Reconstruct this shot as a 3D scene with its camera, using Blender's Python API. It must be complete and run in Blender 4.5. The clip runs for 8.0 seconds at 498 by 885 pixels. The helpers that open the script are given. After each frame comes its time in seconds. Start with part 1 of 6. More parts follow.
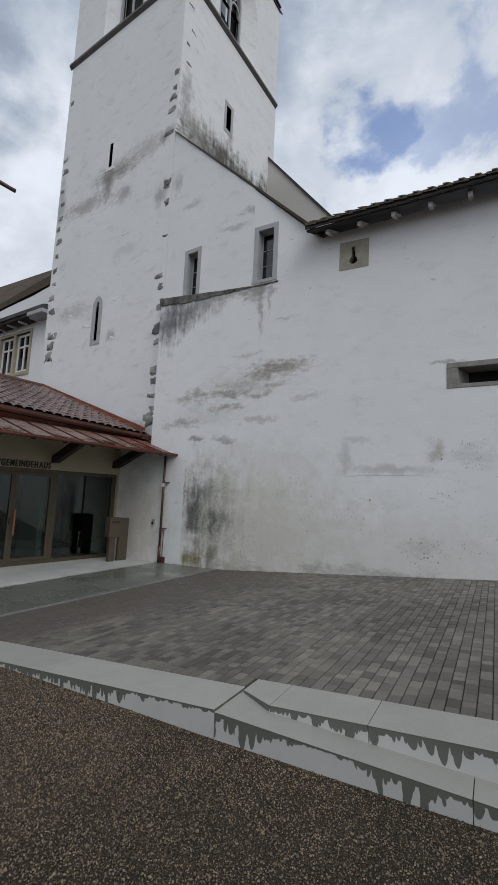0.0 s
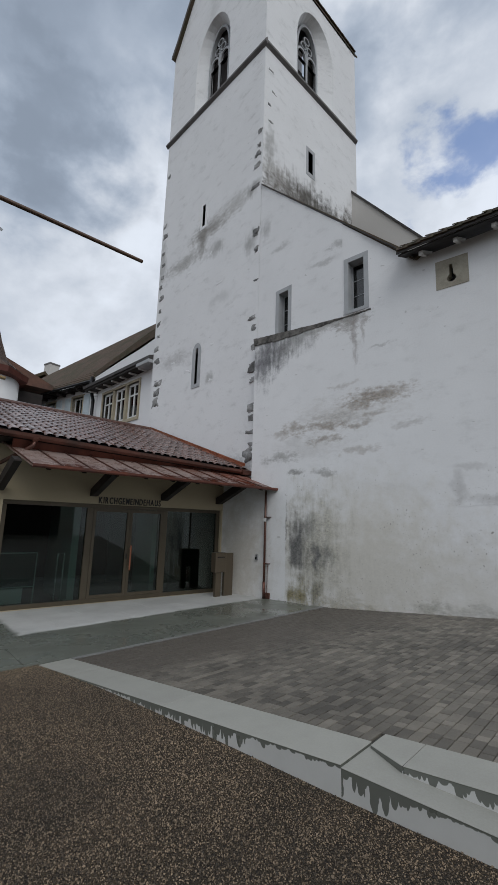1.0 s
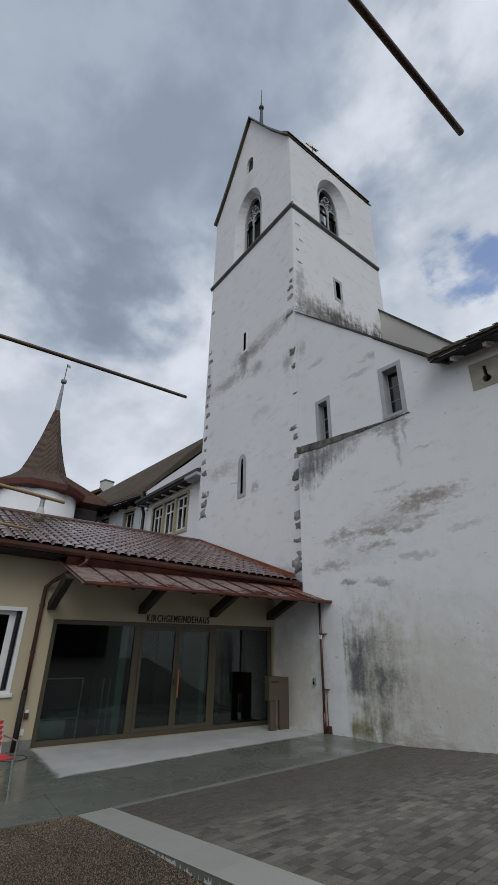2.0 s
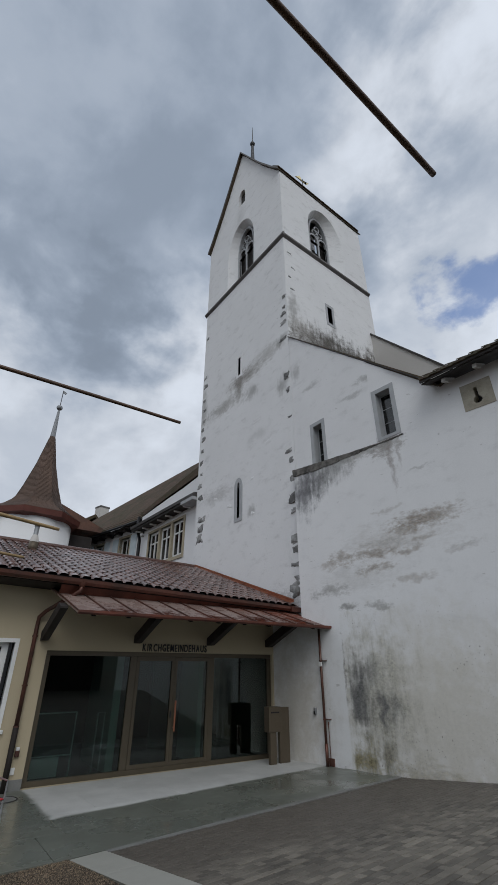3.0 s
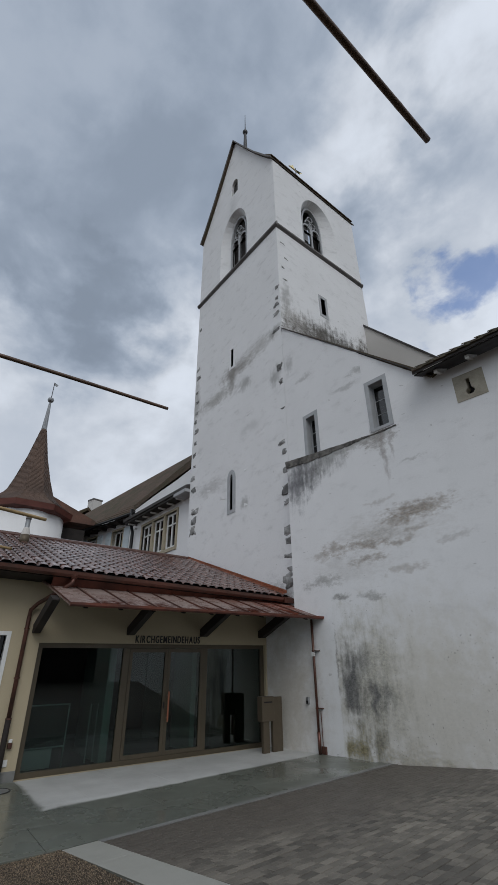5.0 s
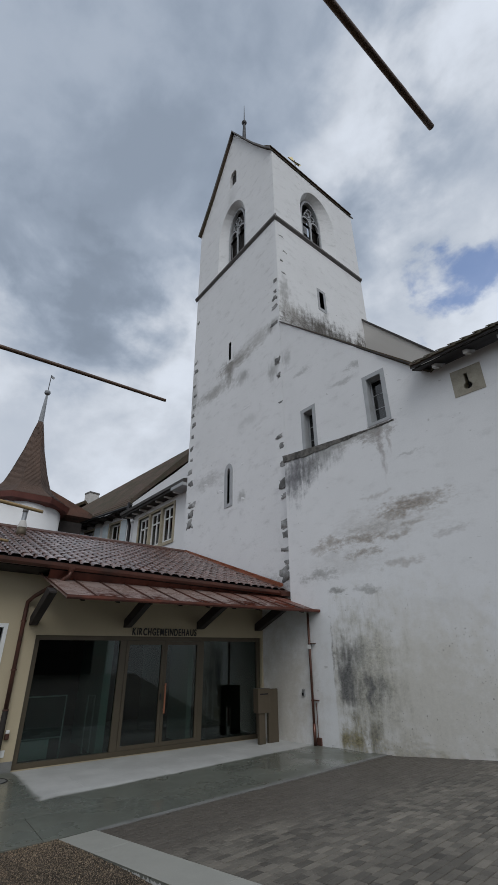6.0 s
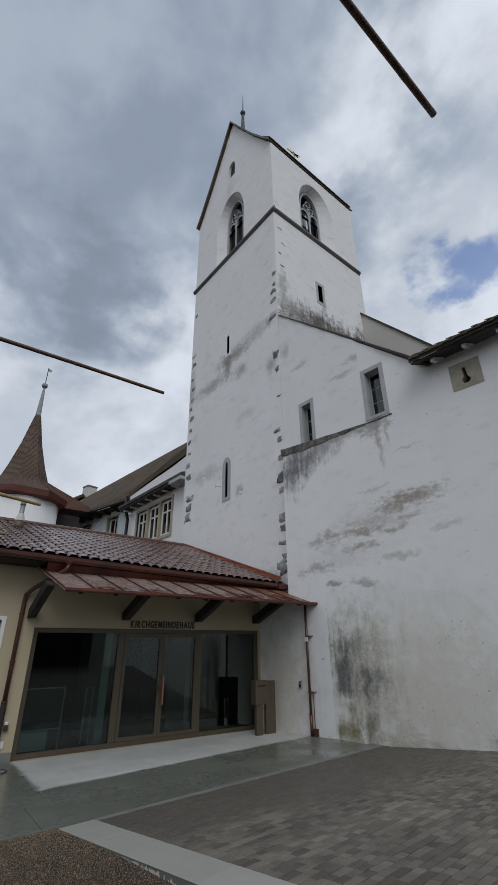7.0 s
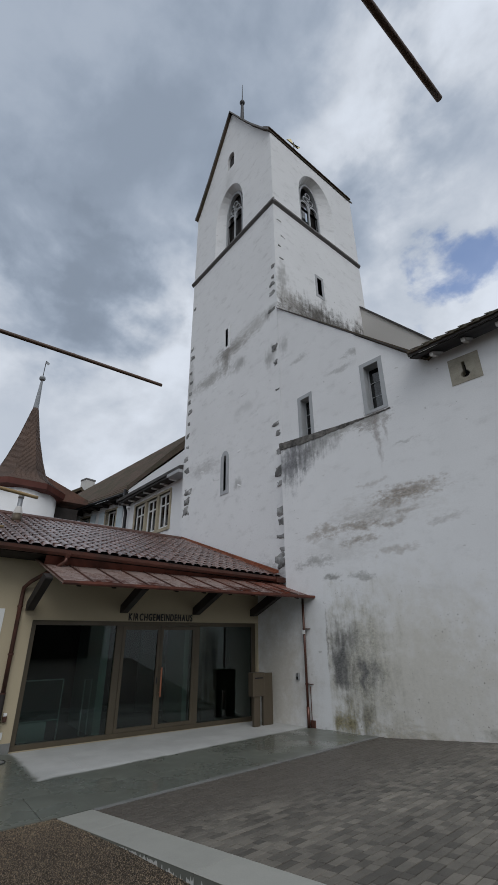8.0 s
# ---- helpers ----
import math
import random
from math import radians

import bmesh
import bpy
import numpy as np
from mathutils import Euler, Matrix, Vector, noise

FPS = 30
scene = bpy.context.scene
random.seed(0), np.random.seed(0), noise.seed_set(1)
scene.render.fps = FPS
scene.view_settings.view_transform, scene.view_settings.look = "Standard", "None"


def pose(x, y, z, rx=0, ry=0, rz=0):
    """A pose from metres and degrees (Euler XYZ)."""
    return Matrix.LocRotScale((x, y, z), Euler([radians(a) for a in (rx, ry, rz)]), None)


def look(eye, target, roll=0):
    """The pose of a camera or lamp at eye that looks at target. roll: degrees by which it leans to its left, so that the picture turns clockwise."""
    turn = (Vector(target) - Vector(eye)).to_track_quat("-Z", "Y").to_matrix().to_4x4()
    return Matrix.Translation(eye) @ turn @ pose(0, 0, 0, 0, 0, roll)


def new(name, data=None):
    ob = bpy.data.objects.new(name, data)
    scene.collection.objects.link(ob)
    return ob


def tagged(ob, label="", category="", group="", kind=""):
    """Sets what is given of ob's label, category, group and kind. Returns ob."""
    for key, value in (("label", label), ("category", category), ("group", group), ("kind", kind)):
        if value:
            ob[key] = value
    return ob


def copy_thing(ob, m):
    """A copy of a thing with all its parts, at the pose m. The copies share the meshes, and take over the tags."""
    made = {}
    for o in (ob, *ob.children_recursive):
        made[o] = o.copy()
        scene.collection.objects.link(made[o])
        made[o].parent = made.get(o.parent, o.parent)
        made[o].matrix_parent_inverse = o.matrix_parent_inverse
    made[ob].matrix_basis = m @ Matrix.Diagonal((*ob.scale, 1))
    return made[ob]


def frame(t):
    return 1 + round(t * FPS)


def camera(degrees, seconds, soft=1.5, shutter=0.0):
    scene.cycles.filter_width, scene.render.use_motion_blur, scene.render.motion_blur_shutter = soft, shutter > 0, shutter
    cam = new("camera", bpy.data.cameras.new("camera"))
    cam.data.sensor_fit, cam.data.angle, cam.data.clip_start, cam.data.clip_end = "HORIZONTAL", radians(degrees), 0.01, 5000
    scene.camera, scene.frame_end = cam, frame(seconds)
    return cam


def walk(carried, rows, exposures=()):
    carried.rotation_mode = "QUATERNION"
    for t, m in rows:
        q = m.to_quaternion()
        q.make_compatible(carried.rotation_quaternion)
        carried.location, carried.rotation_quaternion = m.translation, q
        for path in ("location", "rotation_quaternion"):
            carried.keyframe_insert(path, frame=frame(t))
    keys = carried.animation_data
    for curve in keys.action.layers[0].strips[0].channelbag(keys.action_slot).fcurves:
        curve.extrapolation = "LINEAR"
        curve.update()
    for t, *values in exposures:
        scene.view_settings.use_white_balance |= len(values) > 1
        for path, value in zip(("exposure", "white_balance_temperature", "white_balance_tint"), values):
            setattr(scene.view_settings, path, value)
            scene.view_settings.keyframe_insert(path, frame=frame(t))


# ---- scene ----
cam = camera(59.7, 8.0, soft=0.7)
PATH = [
    (0, (-0.073, 0.132, 2.027), (-1.177, 1.783, 2.263), 2.7),
    (0.5, (-0.157, 0.103, 2.031), (-1.442, 1.612, 2.302), 0.9),
    (1, (-0.16, 0.078, 2.05), (-1.588, 1.43, 2.417), 1.8),
    (1.5, (-0.095, 0.04, 2.073), (-1.601, 1.185, 2.722), 2.7),
    (1.7, (-0.074, 0.041, 2.071), (-1.568, 1.149, 2.807), 2.1),
    (3, (-0.019, 0.034, 2.055), (-1.432, 1.105, 2.981), 0.0),
    (3.5, (-0.027, 0.046, 2.054), (-1.436, 1.121, 2.981), -0.1),
    (4, (-0.036, 0.064, 2.052), (-1.442, 1.148, 2.974), -0.3),
    (4.5, (-0.045, 0.081, 2.051), (-1.451, 1.175, 2.96), -0.5),
    (6, (-0.065, 0.09, 2.047), (-1.474, 1.211, 2.918), -0.4),
    (6.5, (-0.069, 0.096, 2.047), (-1.48, 1.224, 2.905), -0.4),
    (7, (-0.073, 0.093, 2.045), (-1.485, 1.228, 2.89), -0.4),
    (7.5, (-0.08, 0.091, 2.044), (-1.496, 1.232, 2.877), -0.3),
    (8, (-0.088, 0.102, 2.05), (-1.505, 1.251, 2.869), -0.3),
]
walk(cam, [(t, look(eye, aim, lean)) for t, eye, aim, lean in PATH],
     [(0.0, 0.03, 6200, 9), (0.8, 0.01, 6190, 9), (1.6, -0.11, 6150, 9), (3.0, -0.18, 6140, 9), (8.0, -0.15, 6150, 9)])

# ---------------------------------------------------------------- light
SUN_DIR = Vector((0.80, -0.40, 0.85)).normalized()
sun = new("sun", bpy.data.lights.new("sun", "SUN"))
sun.data.energy, sun.data.angle, sun.data.color = 1.0, radians(35), (1.0, 0.965, 0.905)
sun.matrix_world = look(SUN_DIR * 100, (0, 0, 0))

world = bpy.data.worlds.new("overcast_sky")
scene.world = world
world.use_nodes = True


class Nodes:
    """Short hand for building a node tree."""

    def __init__(self, tree):
        self.t = tree

    def add(self, kind, ins=None, operation=None, data_type=None, blend_type=None):
        n = self.t.nodes.new(kind)
        if operation:
            n.operation = operation
        if data_type:
            n.data_type = data_type
        if blend_type:
            n.blend_type = blend_type
        for k, v in (ins or {}).items():
            self.put(n.inputs[k], v)
        return n

    def put(self, socket, v):
        if isinstance(v, bpy.types.NodeSocket):
            self.t.links.new(v, socket)
        else:
            socket.default_value = v

    def math(self, op, a, b=0.0, clamp=False):
        n = self.add("ShaderNodeMath", {0: a, 1: b}, operation=op)
        n.use_clamp = clamp
        return n.outputs[0]

    def vec(self, op, a, b=(0, 0, 0)):
        n = self.add("ShaderNodeVectorMath", {0: a, 1: b}, operation=op)
        return n.outputs["Value"] if op in ("LENGTH", "DOT_PRODUCT", "DISTANCE") else n.outputs["Vector"]

    def noise(self, p, scale, detail=4.0, rough=0.55):
        return self.add("ShaderNodeTexNoise", {"Vector": p, "Scale": scale, "Detail": detail, "Roughness": rough}).outputs["Fac"]

    def ramp(self, v, lo, hi, a=0.0, b=1.0, smooth=True):
        n = self.add("ShaderNodeMapRange", {"Value": v, "From Min": lo, "From Max": hi, "To Min": a, "To Max": b})
        n.interpolation_type = "SMOOTHSTEP" if smooth else "LINEAR"
        return n.outputs["Result"]

    def mix(self, f, a, b, how="MIX"):
        n = self.add("ShaderNodeMix", data_type="RGBA", blend_type=how)
        self.put(n.inputs[0], f)
        for s, v in ((6, a), (7, b)):
            self.put(n.inputs[s], v if isinstance(v, bpy.types.NodeSocket) else (*v, 1.0)[:4])
        return n.outputs[2]


# Sky: a clear sky almost covered by cloud, with one blue hole over the nave.
w = Nodes(world.node_tree)
world.node_tree.nodes.clear()
way = w.vec("NORMALIZE", w.add("ShaderNodeTexCoord").outputs["Generated"])
clear = w.add("ShaderNodeTexSky")
clear.sky_type, clear.sun_disc = "NISHITA", False
clear.sun_elevation, clear.sun_rotation = math.asin(SUN_DIR.z), math.atan2(SUN_DIR.x, SUN_DIR.y)
clear_c = w.mix(1.0, clear.outputs[0], (0.085, 0.085, 0.085), "MULTIPLY")
flat = w.vec("MULTIPLY", way, (1.0, 1.0, 1.35))
warp = w.add("ShaderNodeTexNoise", {"Vector": flat, "Scale": 2.2, "Detail": 3.0}).outputs["Color"]
bent = w.vec("ADD", flat, w.vec("MULTIPLY", warp, (0.12, 0.12, 0.12)))
big = w.noise(bent, 3.4, 6.0, 0.5)
fine = w.noise(bent, 9.0, 7.0, 0.55)
puff = w.math("ADD", w.math("MULTIPLY", big, 0.65), w.math("MULTIPLY", fine, 0.35))
HOLE = Vector((-0.248, 0.735, 0.632)).normalized()
DOME = Vector((-0.398, 0.073, 0.914)).normalized()
PATCH = Vector((-0.735, 0.184, 0.653)).normalized()
ruffle = w.math("MULTIPLY", w.math("SUBTRACT", puff, 0.5), 0.9)
wisp = w.math("MULTIPLY", w.math("SUBTRACT", fine, 0.5), 0.55)
near_hole = w.ramp(w.math("ADD", w.vec("DISTANCE", way, tuple(HOLE)), wisp), 0.0, 0.10, 0.85, 0.0)
for trail, reach in (((-0.169, 0.747, 0.643), 0.075), ((-0.094, 0.744, 0.661), 0.10)):
    near_hole = w.math("MAXIMUM", near_hole, w.ramp(w.math("ADD", w.vec("DISTANCE", way, trail), wisp), 0.0, reach, 0.55, 0.0))
in_dome = w.ramp(w.math("ADD", w.vec("DISTANCE", way, tuple(DOME)), ruffle), 0.32, 0.62, 1.0, 0.0)
in_patch = w.ramp(w.math("ADD", w.vec("DISTANCE", way, tuple(PATCH)), w.math("MULTIPLY", w.math("SUBTRACT", fine, 0.5), 0.6)), 0.03, 0.15, 1.0, 0.0)
lit = w.ramp(puff, 0.38, 0.62, 0.62, 0.84)
shade = w.ramp(puff, 0.36, 0.64, 0.36, 0.50)
lum = w.math("ADD", w.math("MULTIPLY", lit, w.math("SUBTRACT", 1.0, in_dome)), w.math("MULTIPLY", shade, in_dome))
lum = w.math("SUBTRACT", lum, w.math("MULTIPLY", in_patch, 0.04))
tone = w.mix(w.ramp(lum, 0.3, 0.75), (0.84, 0.97, 1.17), (0.96, 0.995, 1.06))
cloud = w.vec("MULTIPLY", tone, w.add("ShaderNodeCombineXYZ", {0: lum, 1: lum, 2: lum}).outputs[0])
sky_c = w.mix(w.math("MULTIPLY", near_hole, 0.80), cloud, w.mix(1.0, clear_c, (1.0, 1.55, 2.2), "MULTIPLY"))
bg = w.add("ShaderNodeBackground", {"Color": sky_c, "Strength": 1.0})
w.t.links.new(bg.outputs[0], w.add("ShaderNodeOutputWorld").inputs[0])


# ---------------------------------------------------------------- materials
def mat(name, col, rough=0.7, metal=0.0, var=0.14, scale=1.3, fine=35.0, bump=0.15, dist=0.01, col2=None, coat=0.0, stains_and_shade=(), rand=0.0, pits=None, wet=None, mottle=0.0, speckle=0.0, patch=0.0, sand=None, matte=0.0):
    """A surface with variation at two scales, relief, optional stains and painted shade (x, z, half width, half height,
    strength, colour) in the object's own metres, small pits below a height (z, amount, clusters), a change by piece
    (rand), slow patches over the place (patch), trodden sand (sand), and a wet zone."""
    m = bpy.data.materials.new(name)
    m.use_nodes = True
    m.node_tree.nodes.clear()
    n = Nodes(m.node_tree)
    p = n.add("ShaderNodeTexCoord").outputs["Object"]
    if rand:
        r = n.add("ShaderNodeObjectInfo").outputs["Random"]
        isl = n.add("ShaderNodeNewGeometry").outputs["Random Per Island"]
        r = n.math("FRACT", n.math("ADD", r, isl))
        p = n.vec("ADD", p, n.add("ShaderNodeCombineXYZ", {0: n.math("MULTIPLY", r, 37.0), 1: n.math("MULTIPLY", r, 91.0), 2: 0.0}).outputs[0])
    big_n, fine_n = n.noise(p, scale, 5.0, 0.6), n.noise(p, fine, 4.0, 0.65)
    c2 = col2 or tuple(c * 0.6 for c in col)
    c = n.mix(n.ramp(big_n, 0.32, 0.72, 0.0, min(1.0, var * 3)), col, c2)
    c = n.mix(1.0, c, n.mix(fine_n, (1 - var,) * 3, (1 + var,) * 3), "MULTIPLY")
    if rand:
        c = n.mix(1.0, c, n.mix(r, (1 - rand,) * 3, (1 + rand,) * 3), "MULTIPLY")
    if patch:
        place = n.add("ShaderNodeNewGeometry").outputs["Position"]
        c = n.mix(1.0, c, n.mix(n.ramp(n.noise(place, 0.75, 4.0, 0.6), 0.36, 0.64), (1 - patch,) * 3, (1 + patch,) * 3), "MULTIPLY")
        if sand:
            from_x, to_x, tone_ = sand
            east = n.add("ShaderNodeSeparateXYZ", {0: place}).outputs[0]
            spread_ = n.math("ADD", east, n.math("MULTIPLY", n.math("SUBTRACT", n.noise(place, 0.9, 5.0, 0.65), 0.5), 4.0))
            c = n.mix(n.ramp(spread_, from_x, to_x, 0.85, 0.0), c, n.mix(fine_n, tuple(k * 0.8 for k in tone_), tuple(k * 1.2 for k in tone_)))
    if speckle:
        cells = n.add("ShaderNodeTexVoronoi", {"Vector": p, "Scale": speckle})
        chip = n.add("ShaderNodeSeparateXYZ", {0: cells.outputs["Color"]}).outputs
        c = n.mix(n.ramp(chip[0], 0.55, 1.0), c, (0.13, 0.102, 0.075))
        c = n.mix(n.ramp(cells.outputs["Distance"], 0.30, 0.75), c, (0.018, 0.013, 0.008))
    xyz = n.add("ShaderNodeSeparateXYZ", {0: p}).outputs
    ragged = n.noise(p, 2.6, 7.0, 0.68)
    grit = n.noise(n.vec("MULTIPLY", p, (1.0, 1.0, 1.5)), 13.0, 7.0, 0.8)
    streak = n.noise(n.vec("MULTIPLY", p, (7.0, 7.0, 1.0)), 1.0, 7.0, 0.72)

    def swing(v, k):
        return n.math("MULTIPLY", n.math("SUBTRACT", v, 0.5), k)
    if stains_and_shade:
        running = n.math("ADD", swing(streak, 1.9), n.math("ADD", swing(ragged, 2.2), swing(grit, 1.3)))
        brushed = n.math("ADD", swing(n.noise(n.vec("MULTIPLY", p, (1.0, 1.0, 2.4)), 4.5, 7.0, 0.7), 3.0), n.math("ADD", swing(ragged, 1.3), swing(grit, 2.3)))
        shift = n.vec("SUBTRACT", n.add("ShaderNodeTexNoise", {"Vector": p, "Scale": 1.7, "Detail": 5.0, "Roughness": 0.6}).outputs["Color"], (0.5, 0.5, 0.5))
        bent_xyz = n.add("ShaderNodeSeparateXYZ", {0: n.vec("ADD", p, n.vec("MULTIPLY", shift, (0.8, 0.8, 0.6)))}).outputs
    if mottle:
        cloudy = n.noise(n.vec("MULTIPLY", p, (1.0, 1.0, 1.9)), 1.5, 7.0, 0.7)
        c = n.mix(n.ramp(cloudy, 0.50, 0.78, 0.0, mottle), c, (0.36, 0.355, 0.345))
        chips = n.noise(n.vec("MULTIPLY", p, (1.0, 1.0, 2.2)), 3.4, 5.0, 0.62)
        c = n.mix(n.ramp(chips, 0.655, 0.70, 0.0, 0.55), c, (0.40, 0.39, 0.375))
    stained = 0.0
    for x, z, hw, hh, strength, colour, *edge in stains_and_shade:
        pale = min(colour) > 0.4
        dx = n.math("DIVIDE", n.math("SUBTRACT", bent_xyz[0], x), hw)
        dz = n.math("DIVIDE", n.math("SUBTRACT", bent_xyz[2], z), hh)
        d = n.math("SQRT", n.math("ADD", n.math("MULTIPLY", dx, dx), n.math("MULTIPLY", dz, dz)))
        core = n.math("ADD", n.math("SUBTRACT", 1.0, d), swing(ragged, 1.8) if pale else running if hh > hw * 0.55 else brushed)
        cover = n.math("MULTIPLY", n.ramp(core, -0.42, 0.90), strength)
        if edge:
            cover = n.math("MULTIPLY", cover, n.ramp(n.math("ADD", xyz[0], swing(grit, 0.12)), edge[0] - 0.02, edge[0] + 0.04))
        c = n.mix(cover, c, n.mix(n.ramp(grit, 0.36, 0.64), tuple(k * (0.93 if pale else 0.5) for k in colour), tuple(k * (1.05 if pale else 1.5) for k in colour)))
        if matte:
            stained = n.math("MAXIMUM", stained, cover)
    if pits:
        top, amount, clusters = pits
        drift = n.vec("ADD", n.vec("MULTIPLY", p, (1.0, 1.0, 0.75)), n.vec("MULTIPLY", n.add("ShaderNodeTexNoise", {"Vector": p, "Scale": 9.0, "Detail": 3.0}).outputs["Color"], (0.10, 0.10, 0.10)))
        where = n.math("MULTIPLY", n.ramp(n.math("ADD", xyz[2], n.math("MULTIPLY", ragged, 2.0)), top - 1.0, top + 1.6, 1.0, 0.0), n.ramp(n.noise(p, 0.8, 3.0), 0.40, 0.62, 0.55, 1.0))
        for cx, cz_, reach_ in clusters:
            near_ = n.vec("DISTANCE", n.add("ShaderNodeCombineXYZ", {0: bent_xyz[0], 1: 0.0, 2: bent_xyz[2]}).outputs[0], (cx, 0.0, cz_))
            where = n.math("MAXIMUM", where, n.ramp(near_, reach_ * 0.3, reach_, 1.5, 0.0))
        for scale_, share in ((15.0, 0.58), (33.0, 0.42)):
            cell = n.add("ShaderNodeTexVoronoi", {"Vector": drift, "Scale": scale_})
            odd = n.add("ShaderNodeSeparateXYZ", {0: cell.outputs["Color"]}).outputs
            limit = n.math("MULTIPLY", n.ramp(odd[0], share, 1.0, 0.0, 0.27, False), where)
            spot = n.ramp(n.math("SUBTRACT", cell.outputs["Distance"], limit), -0.08, 0.0, 1.0, 0.0)
            c = n.mix(n.math("MULTIPLY", n.math("MULTIPLY", spot, n.ramp(xyz[0], 0.7, 1.0)), amount), c, (0.22, 0.205, 0.175))
    ro = n.ramp(big_n, 0.3, 0.7, rough - 0.06, min(1.0, rough + 0.06))
    if wet:
        kind, wet_rough, dark = wet
        if kind == "drips":
            u = n.add("ShaderNodeCombineXYZ", {0: xyz[0], 1: xyz[1], 2: 0.0}).outputs[0]
            spread = n.ramp(n.noise(u, 1.6, 2.0), 0.38, 0.58, 0.12, 1.0)
            reach = n.math("MULTIPLY", n.math("MULTIPLY", n.noise(u, 16.0, 3.0, 0.6), 0.05), spread)
            for scale_, long_ in ((13.0, 0.21), (27.0, 0.10)):
                cell = n.t.nodes.new("ShaderNodeTexVoronoi")
                cell.voronoi_dimensions = "1D"
                n.put(cell.inputs["W"], n.math("ADD", xyz[0], n.math("MULTIPLY", n.noise(p, 9.0, 2.0), 0.035)))
                cell.inputs["Scale"].default_value = scale_
                odd = n.add("ShaderNodeSeparateXYZ", {0: cell.outputs["Color"]}).outputs[0]
                across = n.math("DIVIDE", cell.outputs["Distance"], 0.42)
                round_ = n.math("SQRT", n.math("MAXIMUM", n.math("SUBTRACT", 1.0, n.math("MULTIPLY", across, across)), 0.0))
                finger = n.math("MULTIPLY", n.math("MULTIPLY", n.ramp(odd, 0.25, 1.0, 0.05, long_), round_), spread)
                reach = n.math("MAXIMUM", reach, finger)
            low = n.math("SUBTRACT", n.math("MULTIPLY", xyz[2], -1.0), n.math("ADD", reach, 0.008))
            mask = n.math("MULTIPLY", n.ramp(low, 0.0, 0.006, 1.0, 0.0), n.ramp(xyz[2], -0.006, -0.003, 1.0, 0.0))
        else:
            x0, y0 = kind
            mask = n.math("MULTIPLY", n.ramp(n.math("ADD", xyz[0], n.math("MULTIPLY", ragged, 0.35)), x0, x0 + 0.14), n.ramp(n.math("ADD", n.math("SUBTRACT", xyz[1], n.math("MULTIPLY", xyz[0], 0.13)), n.math("MULTIPLY", ragged, 0.22)), y0 - 0.05, y0 + 0.08))
            mask = n.math("SUBTRACT", 1.0, mask)
        if kind == "drips":
            c = n.mix(n.ramp(xyz[2], -0.012, -0.006, 0.85, 0.0), c, n.mix(ragged, (0.46, 0.46, 0.44), (0.62, 0.62, 0.60)))
        c = n.mix(mask, c, n.mix(1.0, c, dark, "MULTIPLY"))
        ro = n.math("ADD", n.math("MULTIPLY", ro, n.math("SUBTRACT", 1.0, mask)), n.math("MULTIPLY", mask, n.ramp(big_n, 0.35, 0.65, wet_rough * 0.6, wet_rough * 1.5)))
    if matte:
        ro = n.math("ADD", ro, n.math("MULTIPLY", stained, matte))
    b = n.add("ShaderNodeBsdfPrincipled", {"Base Color": c, "Roughness": ro, "Metallic": metal, "Coat Weight": coat})
    if matte:
        n.put(b.inputs["Specular IOR Level"], n.math("SUBTRACT", 0.5, n.math("MULTIPLY", stained, 0.5)))
    if bump:
        h = n.math("ADD", n.math("MULTIPLY", fine_n, 0.5), n.math("MULTIPLY", ragged, 0.9))
        if speckle:
            h = n.math("SUBTRACT", h, n.math("MULTIPLY", cells.outputs["Distance"], 1.6))
        b.inputs["Normal"].default_value = (0, 0, 0)
        n.put(b.inputs["Normal"], n.add("ShaderNodeBump", {"Height": h, "Strength": bump, "Distance": dist}).outputs[0])
    n.t.links.new(b.outputs[0], n.add("ShaderNodeOutputMaterial").inputs[0])
    return m


